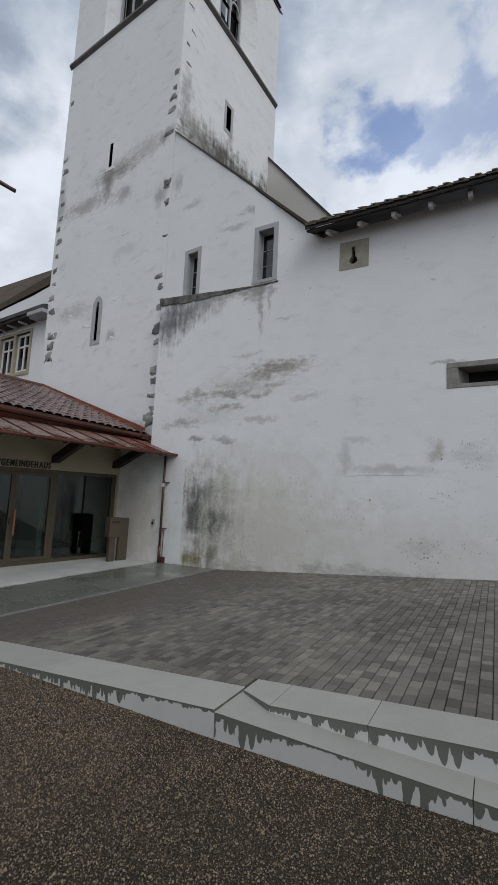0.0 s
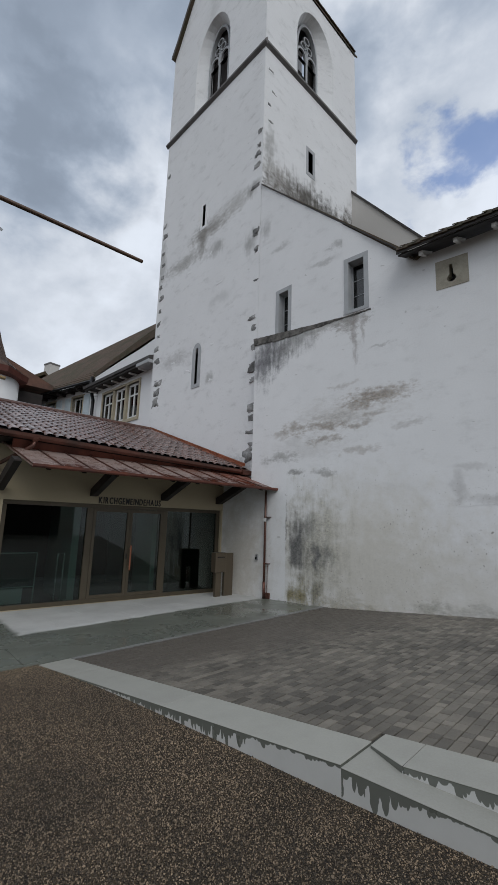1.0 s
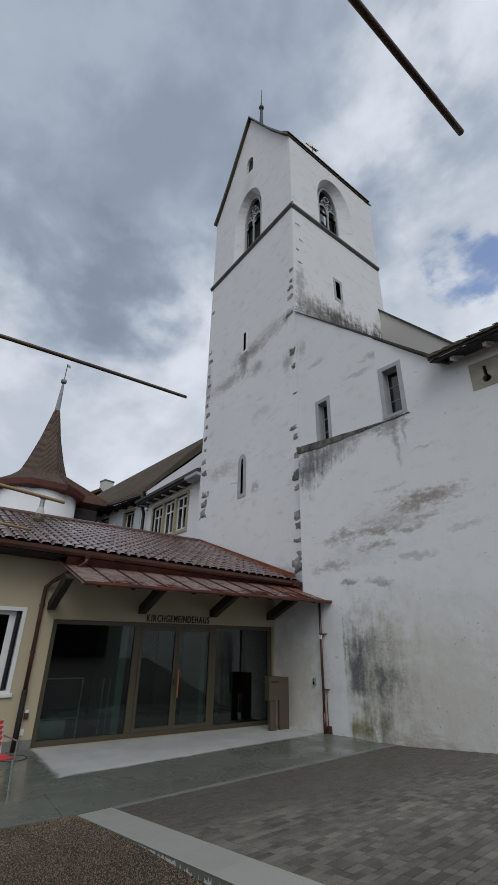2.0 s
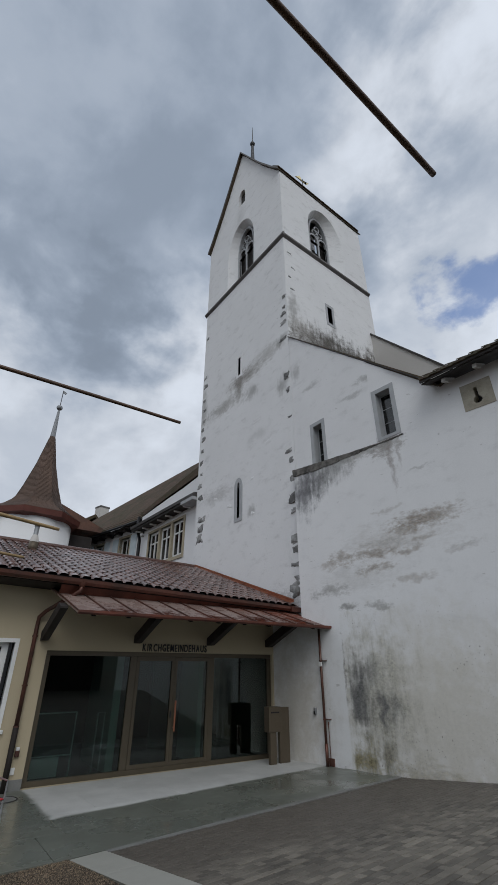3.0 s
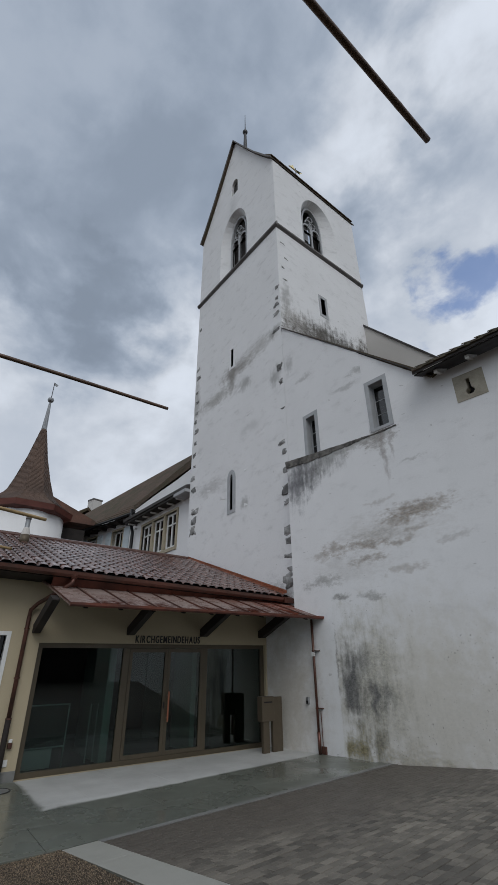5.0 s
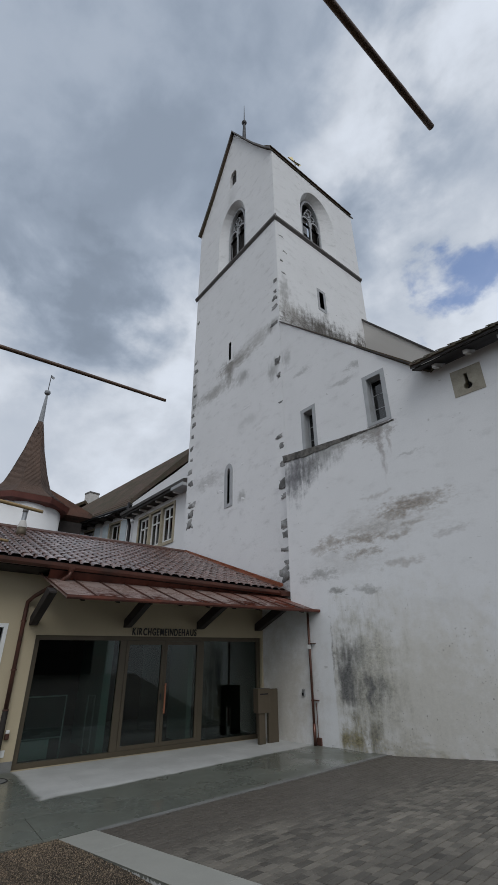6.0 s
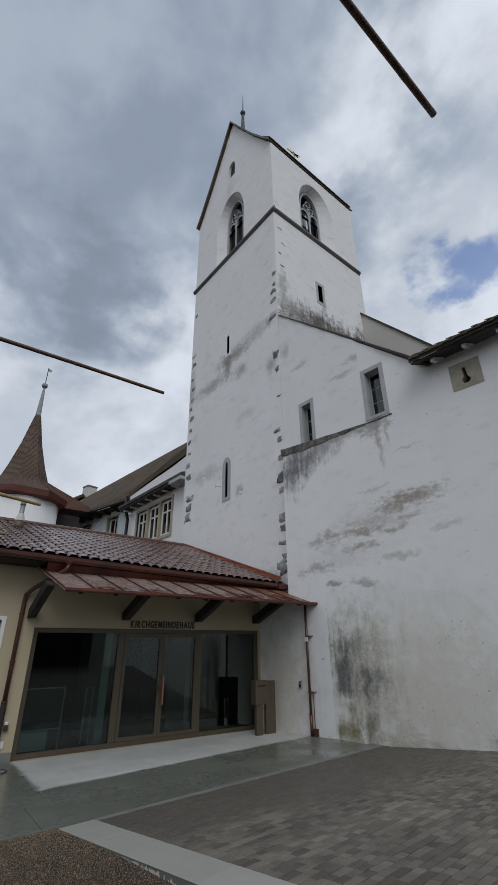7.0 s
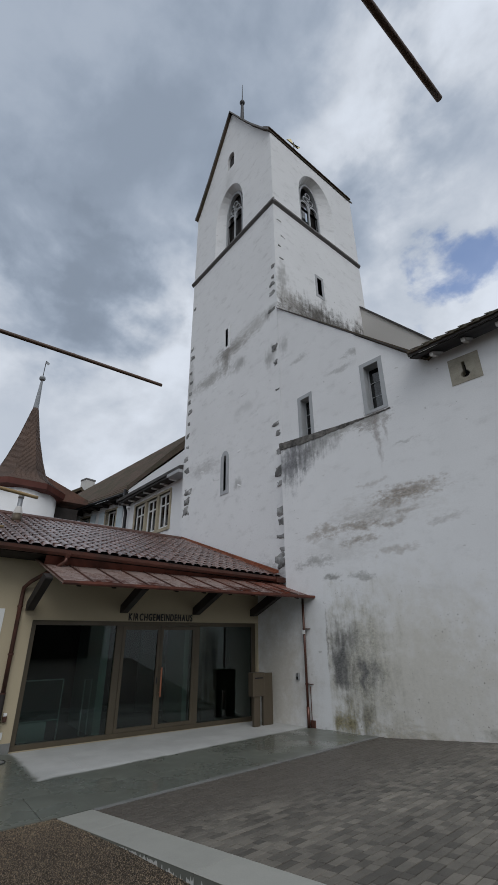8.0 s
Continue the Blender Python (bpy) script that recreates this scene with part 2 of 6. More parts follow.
GREY = (0.22, 0.215, 0.20)
WHITE, WHITE2 = (0.77, 0.77, 0.77), (0.63, 0.63, 0.63)
BROWN, SOOT, BEIGE = (0.285, 0.245, 0.205), (0.13, 0.13, 0.128), (0.56, 0.53, 0.455)
plaster_wall = mat("wall_plaster", WHITE, 0.88, 0, 0.07, 0.9, 30, 0.25, 0.012, WHITE2, mottle=0.30, pits=(4.2, 0.85, ((7.24, 3.1, 0.45), (7.9, 2.95, 0.6), (7.0, 1.0, 0.75))), stains_and_shade=[
    (2.9, 1.2, 2.6, 2.0, 0.75, BEIGE, 0.68), (6.0, 0.7, 4.0, 1.2, 0.55, (0.58, 0.56, 0.51), 0.68), (1.55, 1.45, 1.05, 1.45, 0.78, (0.37, 0.355, 0.295), 0.68),
    # First entry paints the canopy's warm shade onto the wall left of the downpipe.
    (-1.2, 1.1, 1.35, 2.2, 0.9, (0.50, 0.465, 0.405)), (2.6, 5.0, 1.6, 0.45, 0.28, (0.38, 0.35, 0.31)), (1.4, 4.2, 1.2, 0.35, 0.25, (0.38, 0.36, 0.33)),
    (3.5, 5.32, 0.85, 0.20, 0.85, BROWN), (2.95, 5.20, 0.5, 0.16, 0.6, BROWN), (2.3, 4.92, 0.7, 0.16, 0.55, (0.38, 0.36, 0.33)), (2.0, 4.70, 0.7, 0.14, 0.75, BROWN), (0.95, 4.75, 0.35, 0.18, 0.75, BROWN), (0.45, 4.60, 0.35, 0.14, 0.5, BROWN),
    (1.95, 4.34, 0.55, 0.10, 0.7, BROWN), (2.9, 4.68, 0.4, 0.09, 0.6, BROWN), (3.45, 4.86, 0.35, 0.08, 0.5, BROWN), (4.3, 4.50, 0.40, 0.08, 0.5, (0.38, 0.36, 0.34)), (0.4, 3.95, 0.6, 0.14, 0.6, GREY), (1.0, 3.53, 0.28, 0.09, 0.75, GREY), (1.9, 3.46, 0.35, 0.07, 0.6, GREY), (3.0, 3.95, 0.6, 0.08, 0.45, BROWN), (2.5, 5.75, 0.5, 0.06, 0.35, BROWN),
    (1.12, 1.60, 0.34, 0.80, 0.92, SOOT, 0.80), (1.0, 1.25, 0.25, 0.45, 0.8, SOOT, 0.80), (1.45, 2.05, 0.22, 0.45, 0.6, (0.19, 0.19, 0.18), 0.80), (1.70, 1.25, 0.16, 0.42, 0.92, SOOT), (2.02, 1.30, 0.16, 0.36, 0.7, (0.18, 0.18, 0.17)), (0.73, 1.9, 0.05, 0.75, 0.75, (0.22, 0.21, 0.19), 0.66),
    (1.05, 0.22, 0.45, 0.34, 0.85, (0.20, 0.17, 0.075), 0.74), (1.7, 0.28, 0.25, 0.38, 0.75, (0.16, 0.15, 0.11)), (2.6, 0.12, 1.0, 0.22, 0.6, (0.30, 0.27, 0.19)), (4.6, 0.30, 0.5, 0.16, 0.6, (0.27, 0.26, 0.22)), (6.4, 0.42, 1.8, 0.14, 0.55, (0.30, 0.29, 0.26)),
    (5.32, 2.90, 0.16, 0.40, 0.6, (0.46, 0.45, 0.44)), (6.3, 2.68, 1.0, 0.11, 0.65, (0.44, 0.43, 0.42)), (5.6, 3.36, 0.5, 0.07, 0.45, (0.45, 0.44, 0.43)), (7.24, 3.12, 0.18, 0.24, 0.5, (0.27, 0.22, 0.17)), (7.0, 1.10, 0.45, 0.20, 0.28, (0.30, 0.29, 0.275)), (7.9, 3.0, 0.45, 0.18, 0.3, (0.33, 0.32, 0.31)),
    (-0.32, 7.15, 0.50, 0.85, 0.9, (0.15, 0.15, 0.16)), (0.25, 7.30, 0.55, 0.62, 0.88, (0.14, 0.14, 0.145)), (0.9, 7.50, 0.7, 0.45, 0.8, (0.20, 0.20, 0.195)), (2.0, 7.62, 0.8, 0.22, 0.65, (0.27, 0.26, 0.24)), (2.75, 7.55, 0.5, 0.24, 0.7, (0.22, 0.20, 0.18)), (2.88, 7.0, 0.09, 0.75, 0.7, (0.27, 0.24, 0.225)), (3.15, 7.2, 0.06, 0.45, 0.5, (0.30, 0.27, 0.25)),
    (3.6, 6.6, 0.4, 0.06, 0.35, GREY), (7.4, 5.0, 0.35, 0.05, 0.6, GREY)])
plaster_gable = mat("gable_plaster", WHITE, 0.88, 0, 0.07, 0.9, 30, 0.28, 0.014, WHITE2, mottle=0.32, stains_and_shade=[
    (-6.6, 10.0, 0.5, 0.12, 0.5, GREY), (-7.2, 9.7, 0.5, 0.10, 0.4, GREY), (-8.9, 11.0, 0.4, 0.12, 0.4, GREY), (-9.6, 12.0, 0.25, 0.35, 0.45, GREY)])
plaster_front = mat("tower_front_plaster", WHITE, 0.88, 0, 0.07, 0.7, 18, 0.34, 0.022, WHITE2, mottle=0.48, stains_and_shade=[
    (-12.9, 13.75, 1.3, 0.40, 0.9, (0.27, 0.255, 0.235)), (-13.3, 13.4, 0.35, 0.6, 0.8, (0.22, 0.205, 0.185)), (-14.6, 12.95, 1.5, 0.36, 0.75, (0.32, 0.31, 0.29)), (-11.4, 14.0, 0.9, 0.4, 0.6, (0.38, 0.37, 0.35)), (-12.4, 12.6, 0.5, 0.35, 0.6, GREY),
    (-10.35, 14.1, 0.45, 0.3, 0.7, GREY), (-10.4, 11.9, 0.3, 0.5, 0.6, GREY), (-14.8, 8.6, 1.2, 0.35, 0.55, (0.38, 0.37, 0.36)), (-12.4, 7.35, 0.25, 0.22, 0.55, GREY), (-10.7, 3.9, 0.9, 0.35, 0.6, GREY),
    (-13.4, 25.4, 0.5, 1.0, 0.4, (0.42, 0.42, 0.41)), (-16.3, 13.6, 0.3, 1.2, 0.5, GREY), (-12.0, 10.4, 0.7, 0.25, 0.4, (0.45, 0.45, 0.44))])
plaster_side = mat("tower_side_plaster", WHITE, 0.88, 0, 0.07, 0.7, 18, 0.34, 0.022, WHITE2, mottle=0.48, stains_and_shade=[])
# the side face lies along y: its stains are named along y through a turned object (see the tower)
plaster_turned = mat("tower_turned_plaster", WHITE, 0.88, 0, 0.07, 0.7, 18, 0.34, 0.022, WHITE2, mottle=0.48, stains_and_shade=[
    (0.9, 14.7, 1.0, 0.7, 0.7, (0.24, 0.22, 0.19)), (2.6, 14.8, 1.3, 0.8, 1.0, (0.10, 0.092, 0.08)), (4.3, 14.6, 1.4, 1.0, 1.0, (0.085, 0.08, 0.07)), (5.6, 14.8, 0.6, 1.3, 0.95, (0.11, 0.10, 0.085)), (3.2, 14.1, 3.6, 0.95, 1.0, (0.10, 0.09, 0.078)), (5.5, 14.5, 1.0, 1.2, 1.0, (0.075, 0.062, 0.05)), (0.35, 15.9, 0.3, 0.9, 0.6, GREY), (2.9, 16.0, 0.25, 0.4, 0.6, GREY)])
cream = mat("cream_render", (0.46, 0.39, 0.265), 0.85, 0, 0.09, 1.0, 50, 0.3, 0.008, (0.40, 0.34, 0.23))
house_white = mat("house_plaster", (0.76, 0.76, 0.76), 0.85, 0, 0.07, 0.6, 30, 0.2, 0.01, (0.68, 0.68, 0.68))
grey_wall = mat("nave_gable_render", (0.55, 0.53, 0.50), 0.88, 0, 0.08, 0.6, 30, 0.3, 0.01, (0.48, 0.46, 0.43))
stone = mat("window_stone", (0.40, 0.41, 0.42), 0.8, 0, 0.12, 2.5, 40, 0.25, 0.008)
slot_stone = mat("slot_stone", (0.27, 0.255, 0.23), 0.85, 0, 0.24, 4.0, 26, 0.5, 0.012, (0.17, 0.162, 0.145))
sand_stone = mat("loop_stone", (0.37, 0.34, 0.27), 0.85, 0, 0.22, 4.0, 30, 0.5, 0.012)
rubble = mat("quoin_stone", (0.13, 0.128, 0.122), 0.9, 0, 0.35, 3.0, 18, 0.7, 0.03, (0.36, 0.36, 0.35), rand=0.35)
ledge_stone = mat("ledge_mortar", (0.22, 0.21, 0.19), 0.9, 0, 0.34, 5.0, 16, 1.0, 0.05, (0.065, 0.063, 0.058))
dark_stone = mat("string_course", (0.15, 0.14, 0.135), 0.75, 0, 0.2, 2.0, 30, 0.3, 0.01)
roof_dark = mat("mossy_roof", (0.085, 0.050, 0.031), 0.85, 0, 0.42, 0.9, 6, 0.8, 0.05, (0.050, 0.046, 0.022))
roof_edge = mat("roof_edge", (0.05, 0.045, 0.042), 0.7, 0, 0.25, 2.0, 20, 0.3, 0.01)
tile_mat = mat("clay_tile", (0.130, 0.066, 0.050), 0.27, 0, 0.25, 3.0, 30, 0.2, 0.004, (0.085, 0.050, 0.042), rand=0.28)
copper = mat("copper", (0.150, 0.062, 0.044), 0.38, 0.5, 0.34, 1.6, 18, 0.12, 0.004, (0.075, 0.045, 0.036))
RUST = (0.055, 0.020, 0.014)
copper_sheet = mat("weathered_copper", (0.235, 0.165, 0.140), 0.28, 0.0, 0.22, 2.4, 9, 0.12, 0.004, (0.33, 0.27, 0.245), matte=0.45, stains_and_shade=[
    (0.9, 3.08, 0.5, 0.16, 1.0, RUST), (2.0, 3.09, 0.5, 0.17, 1.0, RUST), (3.2, 3.10, 0.5, 0.18, 1.0, RUST), (4.4, 3.12, 0.7, 0.22, 1.0, RUST), (5.7, 3.14, 0.9, 0.26, 1.0, RUST), (5.9, 3.5, 0.9, 0.3, 0.85, (0.16, 0.045, 0.026)), (4.6, 3.55, 0.8, 0.2, 0.6, (0.14, 0.05, 0.03)), (3.0, 3.7, 3.2, 0.12, 0.7, (0.13, 0.048, 0.032))])
copper_red = mat("red_copper_apron", (0.165, 0.052, 0.032), 0.4, 0.4, 0.35, 1.8, 12, 0.15, 0.006, (0.075, 0.030, 0.022))
copper_new = mat("bright_copper", (0.50, 0.20, 0.115), 0.4, 0.7, 0.2, 2.0, 18, 0.1, 0.004)
timber = mat("dark_timber", (0.022, 0.016, 0.013), 0.75, 0, 0.3, 2.0, 25, 0.2, 0.006)
bronze = mat("bronze_frame", (0.105, 0.086, 0.058), 0.42, 0.3, 0.12, 1.5, 40, 0.05, 0.003)
letterbox_mat = mat("bronze_sheet", (0.12, 0.095, 0.065), 0.5, 0.4, 0.12, 1.5, 40, 0.05, 0.003)
concrete = mat("kerb_concrete", (0.330, 0.325, 0.290), 0.55, 0, 0.14, 1.8, 60, 0.2, 0.004, (0.262, 0.258, 0.228), rand=0.05, wet=("drips", 0.40, (0.25, 0.26, 0.235)))
slab_mat = mat("terrace_concrete", (0.47, 0.47, 0.455), 0.75, 0, 0.12, 0.9, 50, 0.15, 0.004, (0.41, 0.41, 0.395), patch=0.10, wet=((0.12, -2.5), 0.28, (0.30, 0.315, 0.275)))
strip_mat = mat("edge_strip", (0.215, 0.215, 0.205), 0.5, 0, 0.2, 2.0, 60, 0.1, 0.003)
paver_mat = mat("paver", (0.140, 0.125, 0.102), 0.55, 0, 0.24, 1.4, 70, 0.5, 0.005, (0.088, 0.079, 0.065), rand=0.40, patch=0.22, sand=(-5.6, -4.0, (0.088, 0.076, 0.062)))
joint_mat = mat("paver_joint", (0.062, 0.057, 0.048), 0.85, 0, 0.3, 6.0, 80, 0.4, 0.006)
gravel_bed = mat("gravel_bed", (0.110, 0.077, 0.042), 0.95, 0, 0.4, 2.5, 90, 0.9, 0.02, (0.054, 0.039, 0.022), speckle=120.0, patch=0.2)
gravel_mat = mat("gravel", (0.215, 0.160, 0.102), 0.5, 0, 0.2, 3.0, 60, 0.1, 0.003, (0.082, 0.060, 0.042), rand=0.9, patch=0.18)
white_frame = mat("white_paint", (0.74, 0.74, 0.72), 0.45, 0, 0.05, 2.0, 40, 0.05, 0.003)
sand_frame = mat("sandstone_frame", (0.40, 0.35, 0.25), 0.8, 0, 0.15, 2.0, 40, 0.2, 0.006)
shutter_blue = mat("shutter_paint", (0.62, 0.70, 0.74), 0.5, 0, 0.08, 2.0, 40, 0.05, 0.003)
steel = mat("galvanised_steel", (0.50, 0.51, 0.52), 0.35, 0.9, 0.1, 3.0, 40, 0.05, 0.002)
zinc = mat("vent_zinc", (0.28, 0.29, 0.30), 0.5, 0.6, 0.15, 3.0, 40, 0.05, 0.002)
red_paint = mat("red_slat_paint", (0.55, 0.035, 0.045), 0.4, 0, 0.08, 4.0, 40, 0.05, 0.002)
black_metal = mat("black_metal", (0.02, 0.02, 0.022), 0.45, 0.4, 0.15, 3.0, 40, 0.05, 0.002)
gold = mat("gilding", (0.88, 0.72, 0.34), 0.3, 1.0, 0.08, 4.0, 40, 0.05, 0.002)
bamboo = mat("bamboo", (0.150, 0.085, 0.052), 0.5, 0, 0.16, 4.0, 18, 0.05, 0.002, (0.06, 0.04, 0.025), rand=0.3)
bamboo_pale = mat("pale_bamboo", (0.36, 0.25, 0.11), 0.5, 0, 0.25, 4.0, 50, 0.1, 0.003, (0.26, 0.17, 0.08))
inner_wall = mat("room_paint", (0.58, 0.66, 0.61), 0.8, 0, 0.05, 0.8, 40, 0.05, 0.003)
# Shade deep inside the room is put into these two dark colours.
inner_shade = mat("room_paint_shaded", (0.10, 0.115, 0.105), 0.8, 0, 0.08, 0.8, 40, 0.05, 0.003)
inner_dim = mat("room_floor", (0.012, 0.012, 0.013), 0.6, 0, 0.15, 1.2, 40, 0.05, 0.003)
board_mat = mat("chalkboard", (0.035, 0.055, 0.050), 0.6, 0, 0.3, 2.0, 20, 0.02, 0.002)
dark_mat = mat("dark_room", (0.02, 0.02, 0.02), 0.9, 0, 0.2, 1.0, 20, 0.0, 0.01)
earth = mat("meadow", (0.045, 0.062, 0.045), 0.9, 0, 0.4, 0.02, 0.6, 0.3, 0.05, (0.09, 0.09, 0.045))


def glass_mat(name, tint=(0.80, 0.86, 0.84), rough=0.02):
    m = bpy.data.materials.new(name)
    m.use_nodes = True
    m.node_tree.nodes.clear()
    n = Nodes(m.node_tree)
    p = n.add("ShaderNodeTexCoord").outputs["Object"]
    bmp = n.add("ShaderNodeBump", {"Height": n.noise(p, 0.9, 1.0), "Strength": 0.08, "Distance": 0.02}).outputs[0]
    clear_b = n.add("ShaderNodeBsdfTransparent", {"Color": (*tint, 1)})
    gloss = n.add("ShaderNodeBsdfGlossy", {"Color": (1, 1, 1, 1), "Roughness": rough, "Normal": bmp})
    f = n.add("ShaderNodeFresnel", {"IOR": 1.60, "Normal": bmp}).outputs[0]
    mixed = n.add("ShaderNodeMixShader", {0: f, 1: clear_b.outputs[0], 2: gloss.outputs[0]})
    n.t.links.new(mixed.outputs[0], n.add("ShaderNodeOutputMaterial").inputs[0])
    return m


glass = glass_mat("clear_glass", (0.52, 0.62, 0.59))
old_glass = glass_mat("old_glass", (0.16, 0.18, 0.18), 0.08)


# ---------------------------------------------------------------- building helpers
P_FRAME = pose(-9.05, 9.31, 0, 0, 0, 4.0)      # x along the long church wall, y into it
F_FRAME = pose(-11.3, 2.95, 0, 0, 0, 86.3)     # x along the parish hall front, y into it
ID = Matrix.Identity(4)


def thing(name, label, category, at=(0, 0, 0), group="", kind=""):
    ob = new(name)
    ob.empty_display_size = 0.2
    ob.matrix_world = Matrix.Translation(at)
    return tagged(ob, label, category, group, kind)


def to_mesh(name, bm, material, smooth=False):
    bmesh.ops.recalc_face_normals(bm, faces=bm.faces)
    me = bpy.data.meshes.new(name)
    bm.to_mesh(me)
    bm.free()
    me.materials.append(material)
    if smooth:
        me.shade_smooth()
    return me


def origin_of(ob):
    """Where ob's own frame stands, through all its parents."""
    m = ob.matrix_basis.copy()
    if ob.parent:
        m = origin_of(ob.parent) @ ob.matrix_parent_inverse @ m
    return m


def part(name, bm, material, parent, label="", m=ID, smooth=False):
    """A bmesh, in the frame m, as one mesh object under a thing or a part."""
    me = bm if isinstance(bm, bpy.types.Mesh) else to_mesh(name, bm, material, smooth)
    ob = new(name, me)
    ob.parent = parent
    ob.matrix_parent_inverse = origin_of(parent).inverted()
    ob.matrix_basis = m
    return tagged(ob, label) if label else ob


def solo(name, bm, material, label, category, kind="", m=ID, group="", smooth=False):
    ob = new(name, to_mesh(name, bm, material, smooth))
    ob.matrix_basis = m
    return tagged(ob, label, category, group, kind)


def box(x0, x1, y0, y1, z0, z1, bevel=0.0, bm=None):
    bm = bm or bmesh.new()
    made = bmesh.ops.create_cube(bm, size=1, matrix=Matrix.LocRotScale(((x0 + x1) / 2, (y0 + y1) / 2, (z0 + z1) / 2), None, (x1 - x0, y1 - y0, z1 - z0)))
    if bevel:
        edges = {e for v in made["verts"] for e in v.link_edges}
        bmesh.ops.bevel(bm, geom=list(edges), offset=bevel, segments=1, affect="EDGES")
    return bm


def prism(pts, axis, a, b, bm=None):
    """A polygon pushed from a to b along an axis (0, 1, 2); pts are in the other two axes, in order."""
    bm = bm or bmesh.new()
    def at(p, k):
        v = list(p)
        v.insert(axis, k)
        return bm.verts.new(v)
    lo, hi = [at(p, a) for p in pts], [at(p, b) for p in pts]
    bm.faces.new(lo)
    bm.faces.new(list(reversed(hi)))
    for i in range(len(pts)):
        j = (i + 1) % len(pts)
        bm.faces.new((lo[i], lo[j], hi[j], hi[i]))
    return bm


def tube(path, radius, bm=None, sides=10, taper=None):
    """A round bar along a row of points."""
    bm = bm or bmesh.new()
    path = [Vector(p) for p in path]
    rings = []
    for i, p in enumerate(path):
        d = (path[min(i + 1, len(path) - 1)] - path[max(i - 1, 0)]).normalized()
        q = d.to_track_quat("Z", "Y")
        r = (taper[i] if taper else radius)
        rings.append([bm.verts.new(p + q @ Vector((r * math.cos(a), r * math.sin(a), 0))) for a in (2 * math.pi * k / sides for k in range(sides))])
    for a, b in zip(rings, rings[1:]):
        for k in range(sides):
            bm.faces.new((a[k], a[(k + 1) % sides], b[(k + 1) % sides], b[k]))
    bm.faces.new(rings[0])
    bm.faces.new(list(reversed(rings[-1])))
    return bm


def lathe(profile, sides=16, centre=(0, 0), bm=None):
    """Rings of (radius, z) round an upright axis, closed at both ends."""
    bm = bm or bmesh.new()
    rings = [[bm.verts.new((centre[0] + r * math.cos(a), centre[1] + r * math.sin(a), z)) for a in (2 * math.pi * (k + 0.5) / sides for k in range(sides))] for r, z in profile]
    for a, b in zip(rings, rings[1:]):
        for k in range(sides):
            bm.faces.new((a[k], a[(k + 1) % sides], b[(k + 1) % sides], b[k]))
    bm.faces.new(rings[0])
    bm.faces.new(list(reversed(rings[-1])))
    return bm


def rect(x0, x1, z0, z1):
    return [(x0, z0), (x1, z0), (x1, z1), (x0, z1)]


def lancet(x0, x1, z0, spring, top, n=7):
    """A pointed arch outline, from the sill up; spring is where the curve starts."""
    mid = (x0 + x1) / 2
    out = [(x0, z0), (x1, z0)]
    for i in range(n + 1):
        u = i / n
        out.append((x1 - (x1 - mid) * (1 - math.cos(u * math.pi / 2)), spring + (top - spring) * math.sin(u * math.pi / 2)))
    for i in range(n - 1, -1, -1):
        u = i / n
        out.append((x0 + (mid - x0) * (1 - math.cos(u * math.pi / 2)), spring + (top - spring) * math.sin(u * math.pi / 2)))
    return out


def panel(outer, holes, thick, backs=None, bm=None):
    """A wall in the xz plane from y 0 to thick, with openings through it; backs may give the openings' outline on the inner face."""
    bm = bm or bmesh.new()
    backs = backs or holes
    loops = []
    for y, hs in ((0.0, holes), (thick, backs)):
        mine, edges = [], []
        for pts in [outer, *hs]:
            vs = [bm.verts.new((x, y, z)) for x, z in pts]
            mine.append(vs)
            edges += [bm.edges.new((vs[i], vs[(i + 1) % len(vs)])) for i in range(len(vs))]
        bmesh.ops.triangle_fill(bm, use_beauty=True, use_dissolve=False, edges=edges)
        loops.append(mine)
    for a, b in zip(*loops):
        for i in range(len(a)):
            j = (i + 1) % len(a)
            bm.faces.new((a[i], a[j], b[j], b[i]))
    return bm


def ring_frame(outer, inner, y0, y1, bm=None):
    """A frame between two outlines with as many points each."""
    bm = bm or bmesh.new()
    vs = [[bm.verts.new((x, y, z)) for x, z in pts] for y, pts in ((y0, outer), (y0, inner), (y1, inner), (y1, outer))]
    for a, b in zip(vs, vs[1:] + vs[:1]):
        for i in range(len(a)):
            j = (i + 1) % len(a)
            bm.faces.new((a[i], a[j], b[j], b[i]))
    return bm


def rock(rx, ry, rz, rng, bm=None, at=(0, 0, 0)):
    bm = bm or bmesh.new()
    made = bmesh.ops.create_icosphere(bm, subdivisions=3, radius=1.0)["verts"]
    seed = Vector((rng.random() * 50, rng.random() * 50, rng.random() * 50))
    for v in made:
        k = 0.78 + 0.55 * noise.noise(v.co * 1.4 + seed) + 0.22 * noise.noise(v.co * 4.0 + seed)
        c = [math.copysign(abs(t) ** 0.5, t) for t in v.co]
        v.co = Vector((c[0] * rx * k, c[1] * ry * k, c[2] * rz * k)) + Vector(at)
    return bm


def pave_z(x):
    """The paved forecourt's height by the plan's x."""
    return 0.05 + (0.092 if x > -6.9 else 0.025) * (x + 6.9)


def pave_local(s, d):
    return pave_z((P_FRAME @ Vector((s, d, 0))).x)


# ---------------------------------------------------------------- ground and far country
def kerb_line(x):
    """The plan's y of the kerb's outer face."""
    return 2.327 + 0.07 * (min(max(x, -7.0), 8.0) + 8.56)


def ground_z(x):
    """The gravel's height, dipping to the terrace at its low end."""
    return 0.366 + 0.042 * (np.minimum(x, 8.0) + 0.4) - 0.025 * np.maximum(0.0, -5.0 - x)


